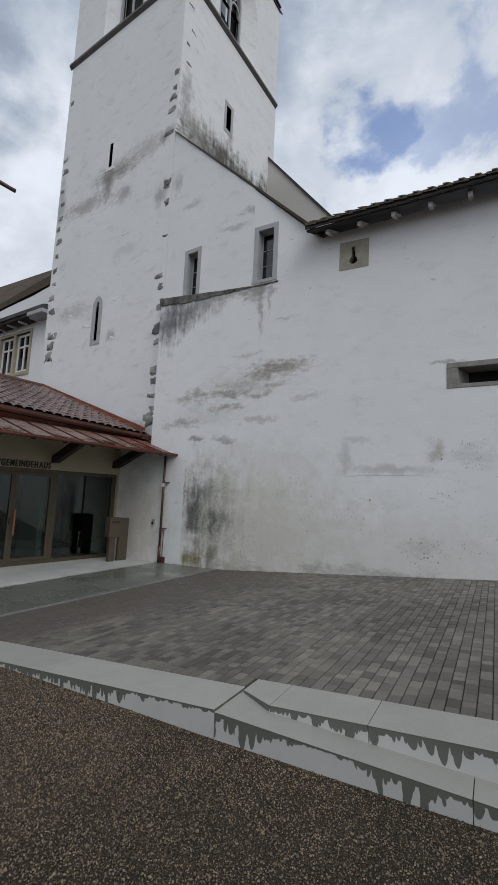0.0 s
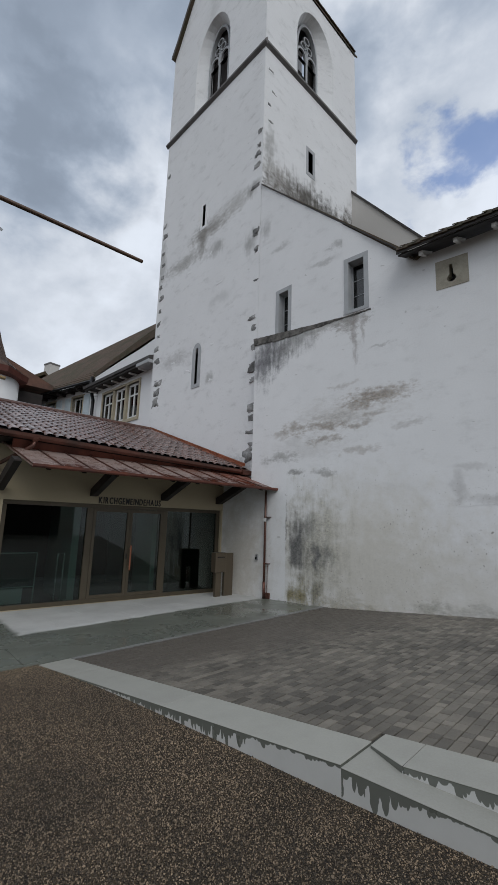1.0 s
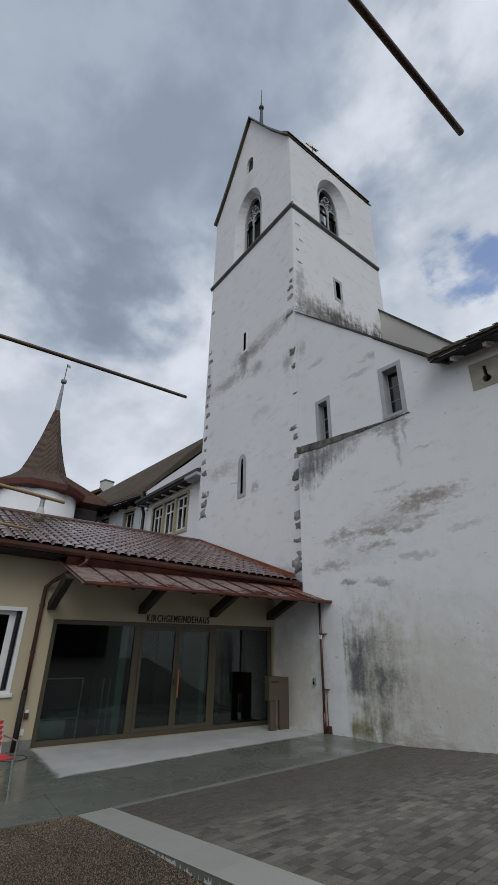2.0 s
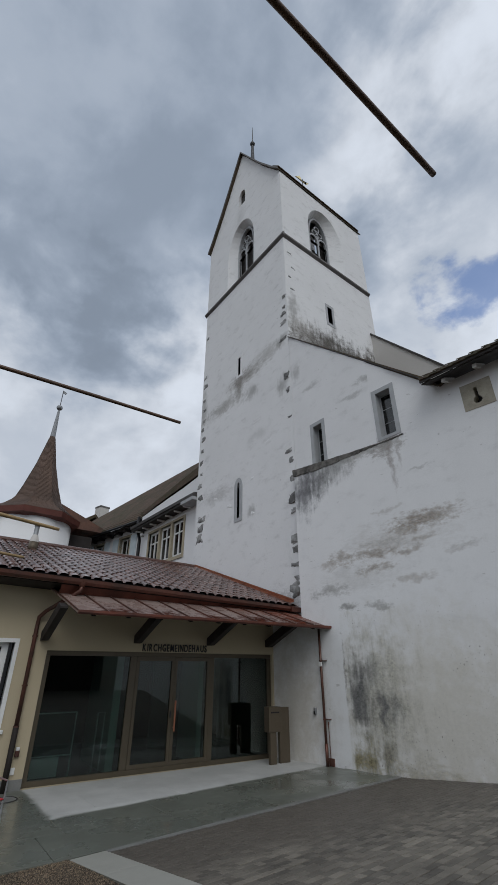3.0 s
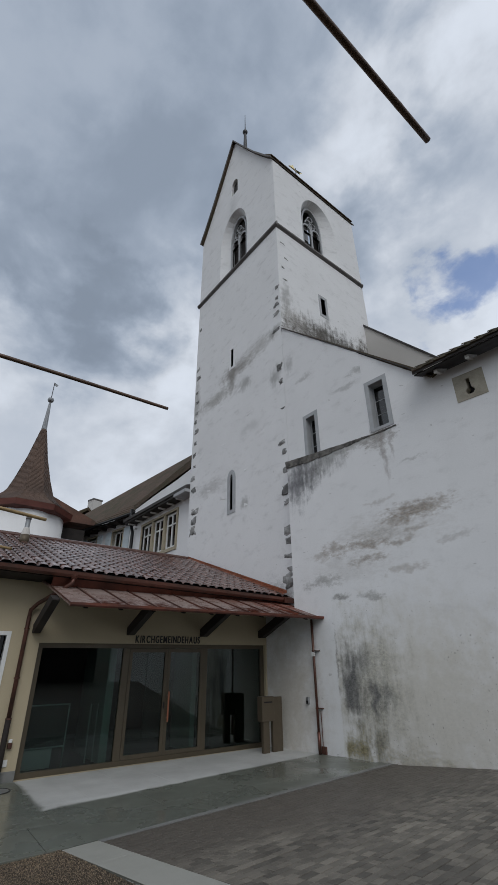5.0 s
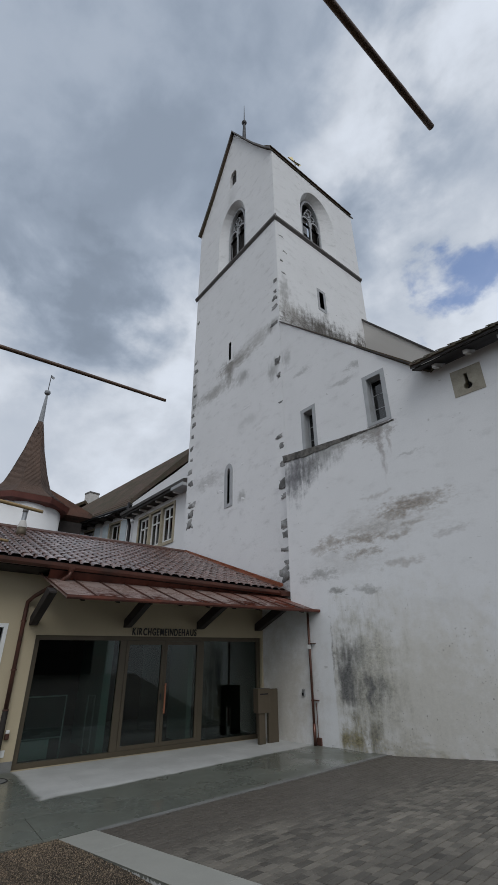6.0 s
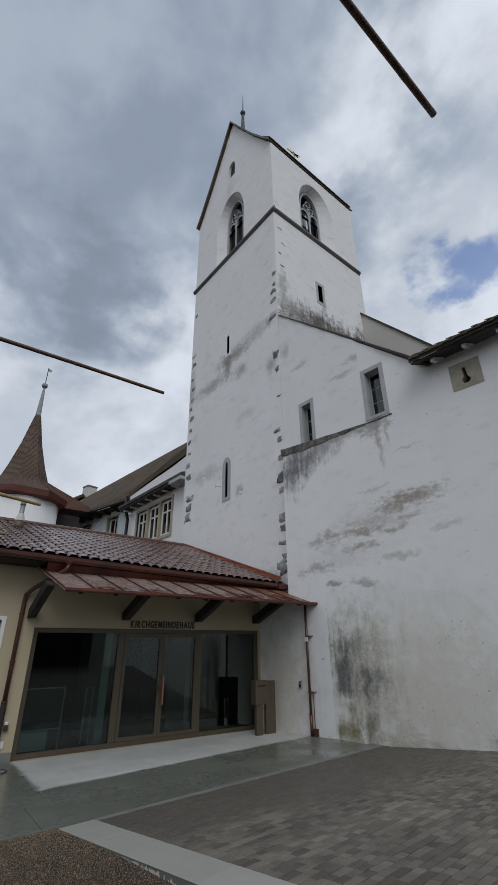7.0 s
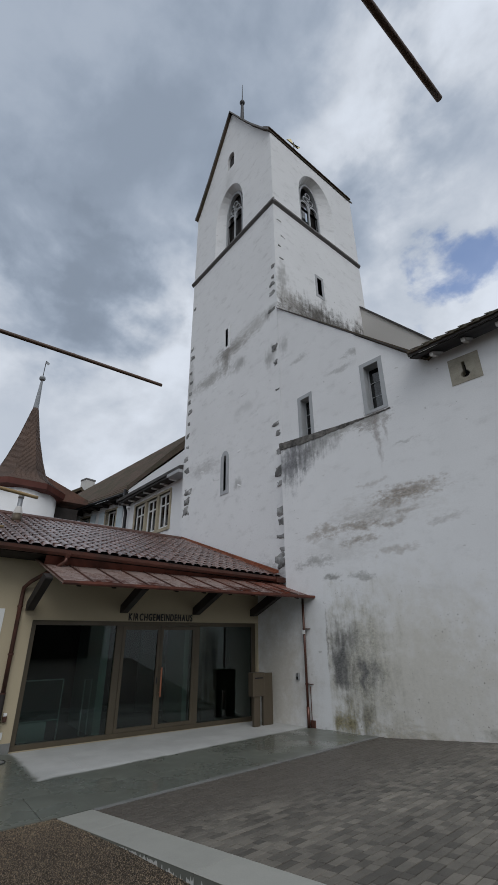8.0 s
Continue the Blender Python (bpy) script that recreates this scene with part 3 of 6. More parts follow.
def banked(x):
    """How far the gravel is heaped against the kerb."""
    return 0.022 * np.clip((-2.0 - x) / 1.5, 0.0, 1.0) * np.clip((x + 6.6) / 0.8, 0.0, 1.0)


def ground_sheet():
    xs = [-3000, -400, -60, -6.82, -6.75, -6.5, -6, -5, -4, -3, -2, -1, 0, 1, 3, 8, 60, 400, 3000]
    ys = [-3000, -400, -60, -8, -3, 0, 1.5, "near", "under", 60, 400, 3000]
    bm = bmesh.new()
    g = []
    for y in ys:
        row = []
        for x in xs:
            yy = kerb_line(x) + 0.03 if y == "near" else kerb_line(x) + 0.09 if y == "under" else y
            low = x < -6.78 or (y != "near" and (y == "under" or y > 3))
            row.append(bm.verts.new((x, yy, -0.6 if low else float(ground_z(x) + (banked(x) if y == "near" else 0.0)) + 0.001 * noise.noise(Vector((x * 3, yy * 3, 0))))))
        g.append(row)
    for j in range(len(ys) - 1):
        for i in range(len(xs) - 1):
            bm.faces.new((g[j][i], g[j][i + 1], g[j + 1][i + 1], g[j + 1][i]))
    return bm


solo("ground", ground_sheet(), gravel_bed, "dark brown wet gravel ground in front of the terrace", "ground", "structure")


def hills():
    bm = bmesh.new()
    n, rows = 72, 5
    g = []
    for r in range(rows):
        rad = 500 + 350 * r
        g.append([])
        for k in range(n):
            a = 2 * math.pi * k / n
            h = (0, 60, 130, 190, 150)[r] * (0.55 + 0.6 * noise.noise(Vector((math.cos(a) * 2.3, math.sin(a) * 2.3, r * 0.2))))
            g[-1].append(bm.verts.new((rad * math.cos(a), rad * math.sin(a), max(h, 0) - 0.5 if r else -0.8)))
    for r in range(rows - 1):
        for k in range(n):
            bm.faces.new((g[r][k], g[r][(k + 1) % n], g[r + 1][(k + 1) % n], g[r + 1][k]))
    return bm


solo("backdrop", hills(), earth, "far wooded hills round the town", "hills", "structure", smooth=True)

# ---------------------------------------------------------------- terrace: concrete slabs, kerb blocks
terrace = thing("terrace_slab", "smooth grey concrete terrace, wet outside the canopy, dry below it", "terrace", (-9, 5, -0.3), kind="structure")


def slab_piece(s0, s1, o0, o1):
    """A plate of the terrace between two lengths along the hall front and two distances before it."""
    bm = bmesh.new()
    pts = [(s0, -o0), (s1, -o0), (s1, -o1), (s0, -o1)]
    top, low = [], []
    for s, y in pts:
        wp = F_FRAME @ Vector((s, y, 0))
        z = pave_z(wp.x)
        top.append(bm.verts.new((s, y, z)))
        low.append(bm.verts.new((s, y, z - 0.25)))
    bm.faces.new(top)
    bm.faces.new(low)
    for i in range(4):
        bm.faces.new((top[i], top[(i + 1) % 4], low[(i + 1) % 4], low[i]))
    bmesh.ops.recalc_face_normals(bm, faces=bm.faces)
    bmesh.ops.bevel(bm, geom=[e for e in bm.edges if all(v in top for v in e.verts)], offset=0.003, segments=1, affect="EDGES")
    return bm


def edge_reach(s):
    """How far before the hall front the terrace's outer edge lies, which follows the pavers."""
    near_p, far_p = F_FRAME.inverted() @ P_FRAME @ Vector((1.95, -6.6, 0)), F_FRAME.inverted() @ P_FRAME @ Vector((1.95, 0.0, 0))
    u = (s - near_p.x) / (far_p.x - near_p.x)
    return -(near_p.y + (far_p.y - near_p.y) * u)


def slab_row(o_a, o_b, cuts, last=False):
    for a, b in zip(cuts, cuts[1:]):
        bm = slab_piece(a + 0.002, b - 0.002, o_a + 0.002, o_b - 0.002)
        if last:
            bm.free()
            bm = bmesh.new()
            ring = [(a + 0.004, -o_a - 0.004), (b - 0.004, -o_a - 0.004), (b - 0.004, -edge_reach(b) + 0.13), (a + 0.004, -edge_reach(a) + 0.13)]
            top = [bm.verts.new((s, y, pave_z((F_FRAME @ Vector((s, y, 0))).x))) for s, y in ring]
            low = [bm.verts.new((s, y, -0.3)) for s, y in ring]
            bm.faces.new(top)
            bm.faces.new(low)
            for i in range(4):
                bm.faces.new((top[i], top[(i + 1) % 4], low[(i + 1) % 4], low[i]))
        part("slab", bm, slab_mat, terrace, m=F_FRAME)


slab_row(-0.02, 1.15, [-9.0, -6.4, -4.8, -3.2, -1.6, 0.0, 1.6, 3.2, 4.8, 6.45])
slab_row(1.15, 2.30, [-9.0, -5.6, -4.0, -2.4, -0.8, 0.8, 2.4, 4.0, 5.6, 6.5])
slab_row(2.30, 3.40, [-9.0, -6.4, -4.8, -3.2, -1.6, 0.0, 1.6, 3.2, 4.8, 6.6])
slab_row(3.40, 4.40, [-0.36, 1.6, 3.2, 4.8, 6.7], last=True)
slab_row(3.40, 4.56, [-9.0, -5.6, -3.2, -1.6, -0.36])


def strip():
    bm = bmesh.new()
    ring = [(1.84, -6.545), (1.96, -6.545), (1.96, -0.01), (1.84, -0.01)]
    top = [bm.verts.new((s, d, pave_local(s, d) + 0.003)) for s, d in ring]
    low = [bm.verts.new((s, d, -0.3)) for s, d in ring]
    bm.faces.new(top)
    bm.faces.new(low)
    for i in range(4):
        bm.faces.new((top[i], top[(i + 1) % 4], low[(i + 1) % 4], low[i]))
    return bm


part("edge_strip", strip(), strip_mat, terrace, "pale wet edging strip", m=P_FRAME)

kerb = thing("kerb", "light grey precast concrete kerb blocks with wet drip marks", "kerb", (-4, 2.8, 0), kind="structure")


def kerb_block(s0, s1, d0, d1, za, zb, deep=0.42, d0b=None):
    """A kerb block that leans with the slope: za and zb are its top at either end."""
    length = math.hypot(s1 - s0, zb - za) - 0.004
    bm = box(0.0, length, d0, d1, -deep, 0.0, 0.003)
    if d0b is not None:
        for v in bm.verts:
            if v.co.x < length / 2 and v.co.y < (d0 + d1) / 2:
                v.co.y = d0b + (v.co.y - d0)
    m = P_FRAME @ pose(s0 + 0.003, 0, za, 0, -math.degrees(math.atan2(zb - za, s1 - s0)), 0)
    return part("kerb_block", bm, concrete, kerb, m=m)


def top_at(s, d=-6.8):
    return pave_local(s, d)


for a, b in ((1.85, 2.75), (2.75, 4.60), (4.60, 6.54)):
    kerb_block(a, b, -7.0, -6.55, top_at(a), top_at(b))
lower = lambda s: 0.484 + 0.006 * (s - 6.56)
for a, b in ((6.54, 8.18), (8.18, 10.03), (10.03, 11.9), (11.9, 14.0)):
    kerb_block(a, b, -7.0, -6.42, lower(a) - 0.004, lower(b) - 0.004)
for a, b in ((6.56, 6.87), (6.87, 7.57), (7.57, 9.42), (9.42, 11.27), (11.27, 14.0)):
    kerb_block(a, b, -6.78, -6.375, top_at(a) + 0.003, top_at(b) + 0.003, 0.40, -6.62 if a == 6.56 else None)

# ---------------------------------------------------------------- the long church wall
church = thing("church_wall", "high white plastered church wall, stained, with moss and grey patches", "wall", (-4, 9.6, 0), kind="structure")
LEDGE_L, LEDGE_R = 7.94, 7.70
wall_outline = [(-2.2, -0.5), (21.5, -0.5), (21.5, 8.62), (4.55, 8.60), (2.556, 10.57), (2.556, LEDGE_R), (-0.66, LEDGE_L), (-0.66, 3.3), (-2.2, 3.3)]
W2 = rect(2.60, 3.33, 7.74, 9.40)
LOOP = [(5.355, 8.13), (5.36, 7.88), (5.315, 7.84), (5.30, 7.77), (5.34, 7.71), (5.405, 7.69), (5.47, 7.71), (5.51, 7.77), (5.49, 7.84), (5.445, 7.88), (5.435, 8.13)]
loop_cut = rect(5.05, 5.77, 7.58, 8.29)
slot_cut = rect(7.47, 9.6, 4.43, 4.97)
bm = panel(wall_outline, [loop_cut, slot_cut, W2], 0.7)
wall_ob = part("wall_face", bm, plaster_wall, church, m=P_FRAME)
part("repair_patch", prism([(5.20, 2.60), (5.28, 2.54), (5.45, 2.53), (5.62, 2.57), (6.4, 2.58), (7.02, 2.60), (7.10, 2.8), (7.06, 3.30), (6.2, 3.36), (5.30, 3.42), (5.17, 3.38), (5.16, 3.0)], 1, -0.005, 0.004), plaster_wall, church, "slightly raised plaster repair", m=P_FRAME)


stone_block = thing("loop_stone", "weathered sandstone block with a keyhole gun loop, set in the wall", "gun loop", tuple(P_FRAME @ Vector((5.4, 0.1, 7.6))))
part("block", panel([(5.05, 7.58), (5.77, 7.56), (5.775, 8.27), (5.055, 8.30)], [list(reversed(LOOP))], 0.2), sand_stone, stone_block, m=P_FRAME @ pose(0, -0.012, 0))
part("dark_back", box(5.06, 5.76, 0.20, 0.26, 7.6, 8.27), dark_mat, stone_block, m=P_FRAME)
slot = thing("slot_window", "long low embrasure with a grey stone surround", "embrasure", tuple(P_FRAME @ Vector((8.4, 0.1, 4.4))))
part("lintel", box(7.45, 9.6, -0.012, 0.5, 4.86, 4.975, 0.008), slot_stone, slot, m=P_FRAME)
part("sill", box(7.45, 9.6, -0.014, 0.5, 4.425, 4.51, 0.008), slot_stone, slot, m=P_FRAME)
part("jamb", prism([(7.45, -0.01), (7.66, -0.01), (7.85, 0.5), (7.45, 0.5)], 2, 4.512, 4.858), slot_stone, slot, m=P_FRAME)
part("dark_back", box(7.5, 9.6, 0.55, 0.6, 4.4, 5.0), dark_mat, slot, m=P_FRAME)

# the weathered ledge on top of the thicker wall foot
rng = random.Random(4)
bm = bmesh.new()
n_seg = 120
rows = []
for i in range(n_seg + 1):
    u = i / n_seg
    s = -0.68 + 4.06 * u
    z = max(LEDGE_L + (LEDGE_R - LEDGE_L) * u / 0.8, LEDGE_R)
    deep = max(0.0, 1 - u / 0.8)
    j = lambda k: 0.012 * noise.noise(Vector((s * 3.0, k, 0.3))) + 0.014 * noise.noise(Vector((s * 15.0, k, 4.3)))
    out = 0.05 * deep + 0.018
    tall = 0.05 + 0.18 * min(1.0, deep * 1.5)
    rows.append([bm.verts.new((s, -out * 0.5 + j(1), z - tall + 2 * j(2))), bm.verts.new((s, -out - 0.01 + j(3), z - 0.02 + j(4))), bm.verts.new((s, 0.02 + 0.26 * deep + j(5) * 0.4, z + 0.03 + 0.09 * deep + j(6) * 0.6)), bm.verts.new((s, 0.05 + 0.40 * deep, z + 0.03 + 0.09 * deep)), bm.verts.new((s, 0.05 + 0.40 * deep, z - tall))])
for a, b in zip(rows, rows[1:]):
    for k in range(5):
        bm.faces.new((a[k], a[(k + 1) % 5], b[(k + 1) % 5], b[k]))
bm.faces.new(rows[0])
bm.faces.new(rows[-1])
part("ledge", bm, ledge_stone, church, "crumbling dark grey mortar ledge", m=P_FRAME)

# the half gable over the ledge, in line with the tower front
GY = 9.52
G_FRAME = pose(-9.9, GY, 0, 0, 0, -0.46) @ pose(9.9, 0, 0)     # the half gable stands a little askew to the tower
gable_outline = [(-9.88, 3.0), (-6.50, 3.0), (-6.50, 10.59), (-9.88, 13.95)]
W1 = rect(-9.06, -8.40, 7.72, 9.46)
part("gable_face", panel(gable_outline, [W1], 0.6), plaster_gable, church, m=G_FRAME)


def slim_window(m, x0, x1, z0, z1):
    ob = thing("wall_window", "narrow church window in a grey stone frame with leaded panes", "window", tuple(m @ Vector((x0, 0, z0))), group="church windows")
    k = 0.13
    part("stone_frame", ring_frame(rect(x0, x1, z0, z1), rect(x0 + k, x1 - k, z0 + k * 0.7, z1 - k), -0.015, 0.45), stone, ob, m=m)
    gx0, gx1, gz0, gz1 = x0 + k, x1 - k, z0 + k * 0.7, z1 - k
    part("window_frame", ring_frame(rect(gx0, gx1, gz0, gz1), rect(gx0 + 0.035, gx1 - 0.035, gz0 + 0.035, gz1 - 0.035), 0.22, 0.27), stone, ob, m=m)
    n = 3
    h = (gz1 - gz0 - 0.07) / n
    for i in range(n):
        part("pane", box(gx0 + 0.036, gx1 - 0.036, 0.24, 0.246, gz0 + 0.035 + i * h + 0.008, gz0 + 0.035 + (i + 1) * h - 0.008), old_glass, ob, m=m)
        if i:
            part("glazing_bar", box(gx0 + 0.036, gx1 - 0.036, 0.23, 0.255, gz0 + 0.027 + i * h, gz0 + 0.043 + i * h), stone, ob, m=m)
    part("dark_back", box(gx0 - 0.1, gx1 + 0.1, 0.62, 0.66, gz0 - 0.1, gz1 + 0.1), dark_mat, ob, m=m)
    return ob


slim_window(G_FRAME, -9.06, -8.40, 7.72, 9.46)
slim_window(P_FRAME, 2.60, 3.33, 7.74, 9.40)

# aisle roof behind the half gable: a slope that falls to the right, with a thin dark verge
aisle = thing("aisle_roof", "old tiled lean-to roof with a thin dark verge", "roof", (-7, 12, 8.8), kind="structure")
part("roof_slope", prism([(-9.86, 13.90), (-9.86, 13.99), (-4.35, 8.60), (-4.45, 8.56)], 1, GY + 0.02, 15.6), roof_dark, aisle)
bm = bmesh.new()
for i in range(24):
    u0, u1 = i / 24, (i + 1) / 24
    p0, p1 = Vector((-9.88 + 5.4 * u0, 0, 13.95 - 5.33 * u0)), Vector((-9.88 + 5.4 * u1, 0, 13.95 - 5.33 * u1))
    prism([(p0.x, p0.z), (p1.x + 0.05, p1.z - 0.05), (p1.x + 0.05, p1.z - 0.03), (p0.x, p0.z + 0.032 + 0.008 * (i % 2))], 1, GY - 0.06 + 0.012 * (i % 3), GY + 0.2, bm)
part("verge_tiles", bm, roof_edge, aisle, "dark verge tiles")
nave = thing("nave_gable", "grey rendered gable wall of the nave behind the tower", "gable", (-7, 15.9, 8), kind="structure")
part("gable_wall", prism([(-10.2, 4.0), (0, 4.0), (0, 4.84), (-10.2, 17.54)], 1, 15.32, 15.70), grey_wall, nave)
part("coping", prism([(-9.886, 17.15), (0, 4.84), (0, 4.97), (-9.886, 17.29)], 1, 15.26, 15.75), roof_edge, nave)

# eaves of the long wall: rafters, boards, gutterless tile edge
eaves = thing("wall_eaves", "projecting tiled eaves with dark boards and pale rafter ends", "eaves", tuple(P_FRAME @ Vector((8, 0, 8.6))), kind="structure")
part("eaves_board", prism([(-0.52, 8.50), (-0.50, 8.56), (0.72, 9.15), (0.72, 9.05)], 0, 4.36, 21.5), timber, eaves, m=P_FRAME)
part("eaves_edge", prism([(-0.56, 8.55), (-0.53, 8.55), (-0.53, 8.60), (-0.56, 8.60)], 0, 4.34, 21.5), roof_edge, eaves, m=P_FRAME)
part("roof_slope", prism([(-0.56, 8.60), (-0.56, 8.64), (6.2, 13.2), (6.2, 13.1)], 0, 4.34, 21.5), roof_dark, eaves, m=P_FRAME)
for i in range(13):
    s = 4.86 + 0.775 * i
    part("rafter_end", prism([(-0.40, 8.40), (-0.40, 8.50), (0.3, 8.84), (0.3, 8.66)], 0, s - 0.045, s + 0.045), grey_wall, eaves, m=P_FRAME)
moss_tile = mat("mossy_eaves_tile", (0.060, 0.058, 0.030), 0.85, 0, 0.4, 3.0, 22, 0.5, 0.02, (0.075, 0.052, 0.040), rand=0.3)
bm = prism([(-0.61, 8.60), (-0.60, 8.66), (-0.05, 9.02), (-0.05, 8.96)], 0, -0.145, 0.145)
prism([(-0.625, 8.655), (-0.60, 8.70), (-0.05, 9.06), (-0.05, 9.02)], 0, -0.05, 0.05, bm)
tile_nose = to_mesh("eaves_tile", bm, moss_tile)
for i in range(33):
    part("eaves_tile", tile_nose, moss_tile, eaves, m=P_FRAME @ pose(4.50 + 0.30 * i, 0, 8.64, 0, 4.5 + 0.8 * noise.noise(Vector((i * 3.7, 0, 0))), 0) @ pose(0, 0, -8.63))

# ---------------------------------------------------------------- the tower
TX0, TX1, TY0, TY1 = -16.5, -9.9, 9.52, 15.72
TXM, TYM = (TX0 + TX1) / 2, (TY0 + TY1) / 2
tower = thing("church_tower", "tall white plastered church tower with a steep saddle roof", "church tower", (TXM, TYM, 0))


def gable_profile():
    """Half widths and heights of the gable, with its bell-cast foot."""
    return [(3.36, 25.26), (2.95, 25.88), (2.0, 27.55), (1.0, 29.5), (0.0, 31.5)]


prof = gable_profile()
front_out = [(TX0, -0.5), (TX1, -0.5), (TX1, 25.3)] + [(TXM + min(w_, 3.29), h - 0.05) for w_, h in prof[1:]] + [(TXM - min(w_, 3.29), h - 0.05) for w_, h in reversed(prof[1:-1])] + [(TX0, 25.3)]
BF = lancet(-14.50, -12.10, 20.42, 22.7, 24.88)
BF_in = lancet(-13.95, -12.52, 20.42, 23.0, 24.6)
LOOPH = lancet(-13.52, -12.92, 26.45, 27.3, 27.72, 4)
SM = rect(-13.36, -13.18, 14.08, 15.06)
SL = lancet(-13.31, -13.14, 7.25, 8.55, 8.72, 4)
part("front_wall", panel(front_out, [BF, LOOPH, SM, SL], 0.5, [BF_in, LOOPH, SM, SL]), plaster_front, tower, m=pose(0, TY0, 0))
part("back_wall", panel(front_out, [BF_in, rect(-13.30, -12.68, 26.2, 28.3)], 0.35), plaster_side, tower, m=pose(0, TY1 - 0.35, 0))
# side walls: built along x from the front corner, then turned
side_out = [(0.0, -0.5), (6.2, -0.5), (6.2, 25.25), (0.0, 25.25)]
cy = 12.42 - TY0
BS, BS_in = lancet(cy - 1.08, cy + 1.48, 20.42, 22.5, 24.45), lancet(cy - 0.72, cy + 0.72, 20.42, 22.6, 24.15)
SW = rect(12.13 - TY0, 12.42 - TY0, 16.22, 17.2)
right_m = pose(TX1 + 0.012, TY0, 0, 0, 0, 90)
left_m = pose(TX0 + 0.9, TY0, 0, 0, 0, 90)
part("side_wall", panel([(x + 0.012, z) for x, z in side_out], [BS, SW], 0.5, [BS_in, SW]), plaster_turned, tower, m=right_m)
part("side_wall", panel([(min(max(x, 0.902), 5.748), z) for x, z in side_out], [BS_in], 0.9), plaster_side, tower, m=left_m)
part("bell_floor", box(TX0 + 0.9, TX1 - 0.9, TY0 + 0.9, TY1 - 0.9, 19.6, 19.8), timber, tower)


def belfry_window(m, a, b, sill, spring, top, group):
    """Tracery in the inner arch: two lights, a mullion and a ring above."""
    win = part("belfry_window", ring_frame(lancet(a, b, sill, spring, top), lancet(a + 0.09, b - 0.09, sill + 0.02, spring, top - 0.14), 0.32, 0.50), stone, tower, "grey stone tracery window", m=m)
    mid = (a + b) / 2
    part("mullion", box(mid - 0.05, mid + 0.05, 0.34, 0.48, sill, spring + 0.1, 0.012), stone, win, m=m)
    for x0, x1 in ((a + 0.07, mid - 0.03), (mid + 0.03, b - 0.07)):
        part("light_arch", ring_frame(lancet(x0, x1, spring - 0.5, spring - 0.25, spring + 0.12, 5), lancet(x0 + 0.06, x1 - 0.06, spring - 0.5, spring - 0.27, spring + 0.02, 5), 0.35, 0.47), stone, win, m=m)
        part("louvre_frame", ring_frame(rect(x0 + 0.02, x1 - 0.02, sill, spring), rect(x0 + 0.05, x1 - 0.05, sill + 0.03, spring - 0.03), 0.40, 0.44), black_metal, win, m=m)
    for dx, dz, r in ((-0.20, 0.36, 0.19), (0.20, 0.36, 0.19), (0.0, 0.74, 0.20), (0.0, 0.10, 0.10)):
        circle = [(mid + dx + r * math.cos(t), spring + dz + r * math.sin(t)) for t in (2 * math.pi * k / 14 for k in range(14))]
        inner = [(mid + dx + (r - 0.045) * math.cos(t), spring + dz + (r - 0.045) * math.sin(t)) for t in (2 * math.pi * k / 14 for k in range(14))]
        part("tracery_ring", ring_frame(circle, inner, 0.36, 0.46), stone, win, m=m)


belfry_window(pose(0, TY0, 0), -13.95, -12.52, 20.42, 23.0, 24.6, "front")
belfry_window(right_m, cy - 0.72, cy + 0.72, 20.42, 22.6, 24.15, "side")
part("bell", lathe([(0.62, 20.9), (0.60, 21.0), (0.42, 21.5), (0.33, 21.9), (0.15, 22.1)], 18, (TXM - 0.9, TYM)), bronze, tower, "dark bronze bell")
part("bell_beam", box(TX0 + 0.9, TX1 - 0.9, TYM - 0.15, TYM + 0.15, 22.1, 22.4), timber, tower)
part("bell_post", box(TXM - 2.0, TXM - 1.6, TYM - 0.9, TYM - 0.5, 19.8, 24.5), timber, tower)
# Dark boards added inside to make the belfry openings look unlit.
part("louvre_board", box(TX0 + 1.0, TX1 - 1.1, TY0 + 0.60, TY0 + 0.66, 19.81, 24.9), timber, tower)
part("louvre_board", box(TX1 - 0.75, TX1 - 0.69, 12.95, TY1 - 1.0, 19.81, 24.9), timber, tower)
part("louvre_board", box(TX1 - 0.75, TX1 - 0.69, TY0 + 0.7, 12.95, 19.81, 21.9), timber, tower)

course = [(0.0, 20.05), (-0.11, 20.16), (-0.11, 20.25), (0.0, 20.40)]
bm = prism(course, 0, TX0 - 0.12, TX1 + 0.12)
part("string_course", bm, dark_stone, tower, "dark grey moulded stone band", m=pose(0, TY0, 0))
part("string_course", prism(course, 0, 0.003, 6.2), dark_stone, tower, "dark grey moulded stone band", m=right_m)

# thin slit frames
# Dark board added in the loophole, in place of the shade within it.
part("loop_shutter", box(-13.50, -12.94, 0.16, 0.19, 26.47, 27.66), timber, tower, "dark board added to stand for the shade inside the loophole", m=pose(0, TY0, 0))
part("slit_frame", ring_frame(lancet(-13.50, -12.96, 7.10, 8.55, 8.92, 4), SL, -0.02, 0.4), stone, tower, "grey stone slit frame", m=pose(0, TY0, 0))
part("slit_frame", ring_frame(rect(-13.50, -13.05, 13.95, 15.2), SM, -0.012, 0.3), house_white, tower, m=pose(0, TY0, 0))
part("slit_frame", ring_frame(rect(12.0 - TY0, 12.56 - TY0, 16.05, 17.36), SW, -0.012, 0.3), stone, tower, m=right_m)
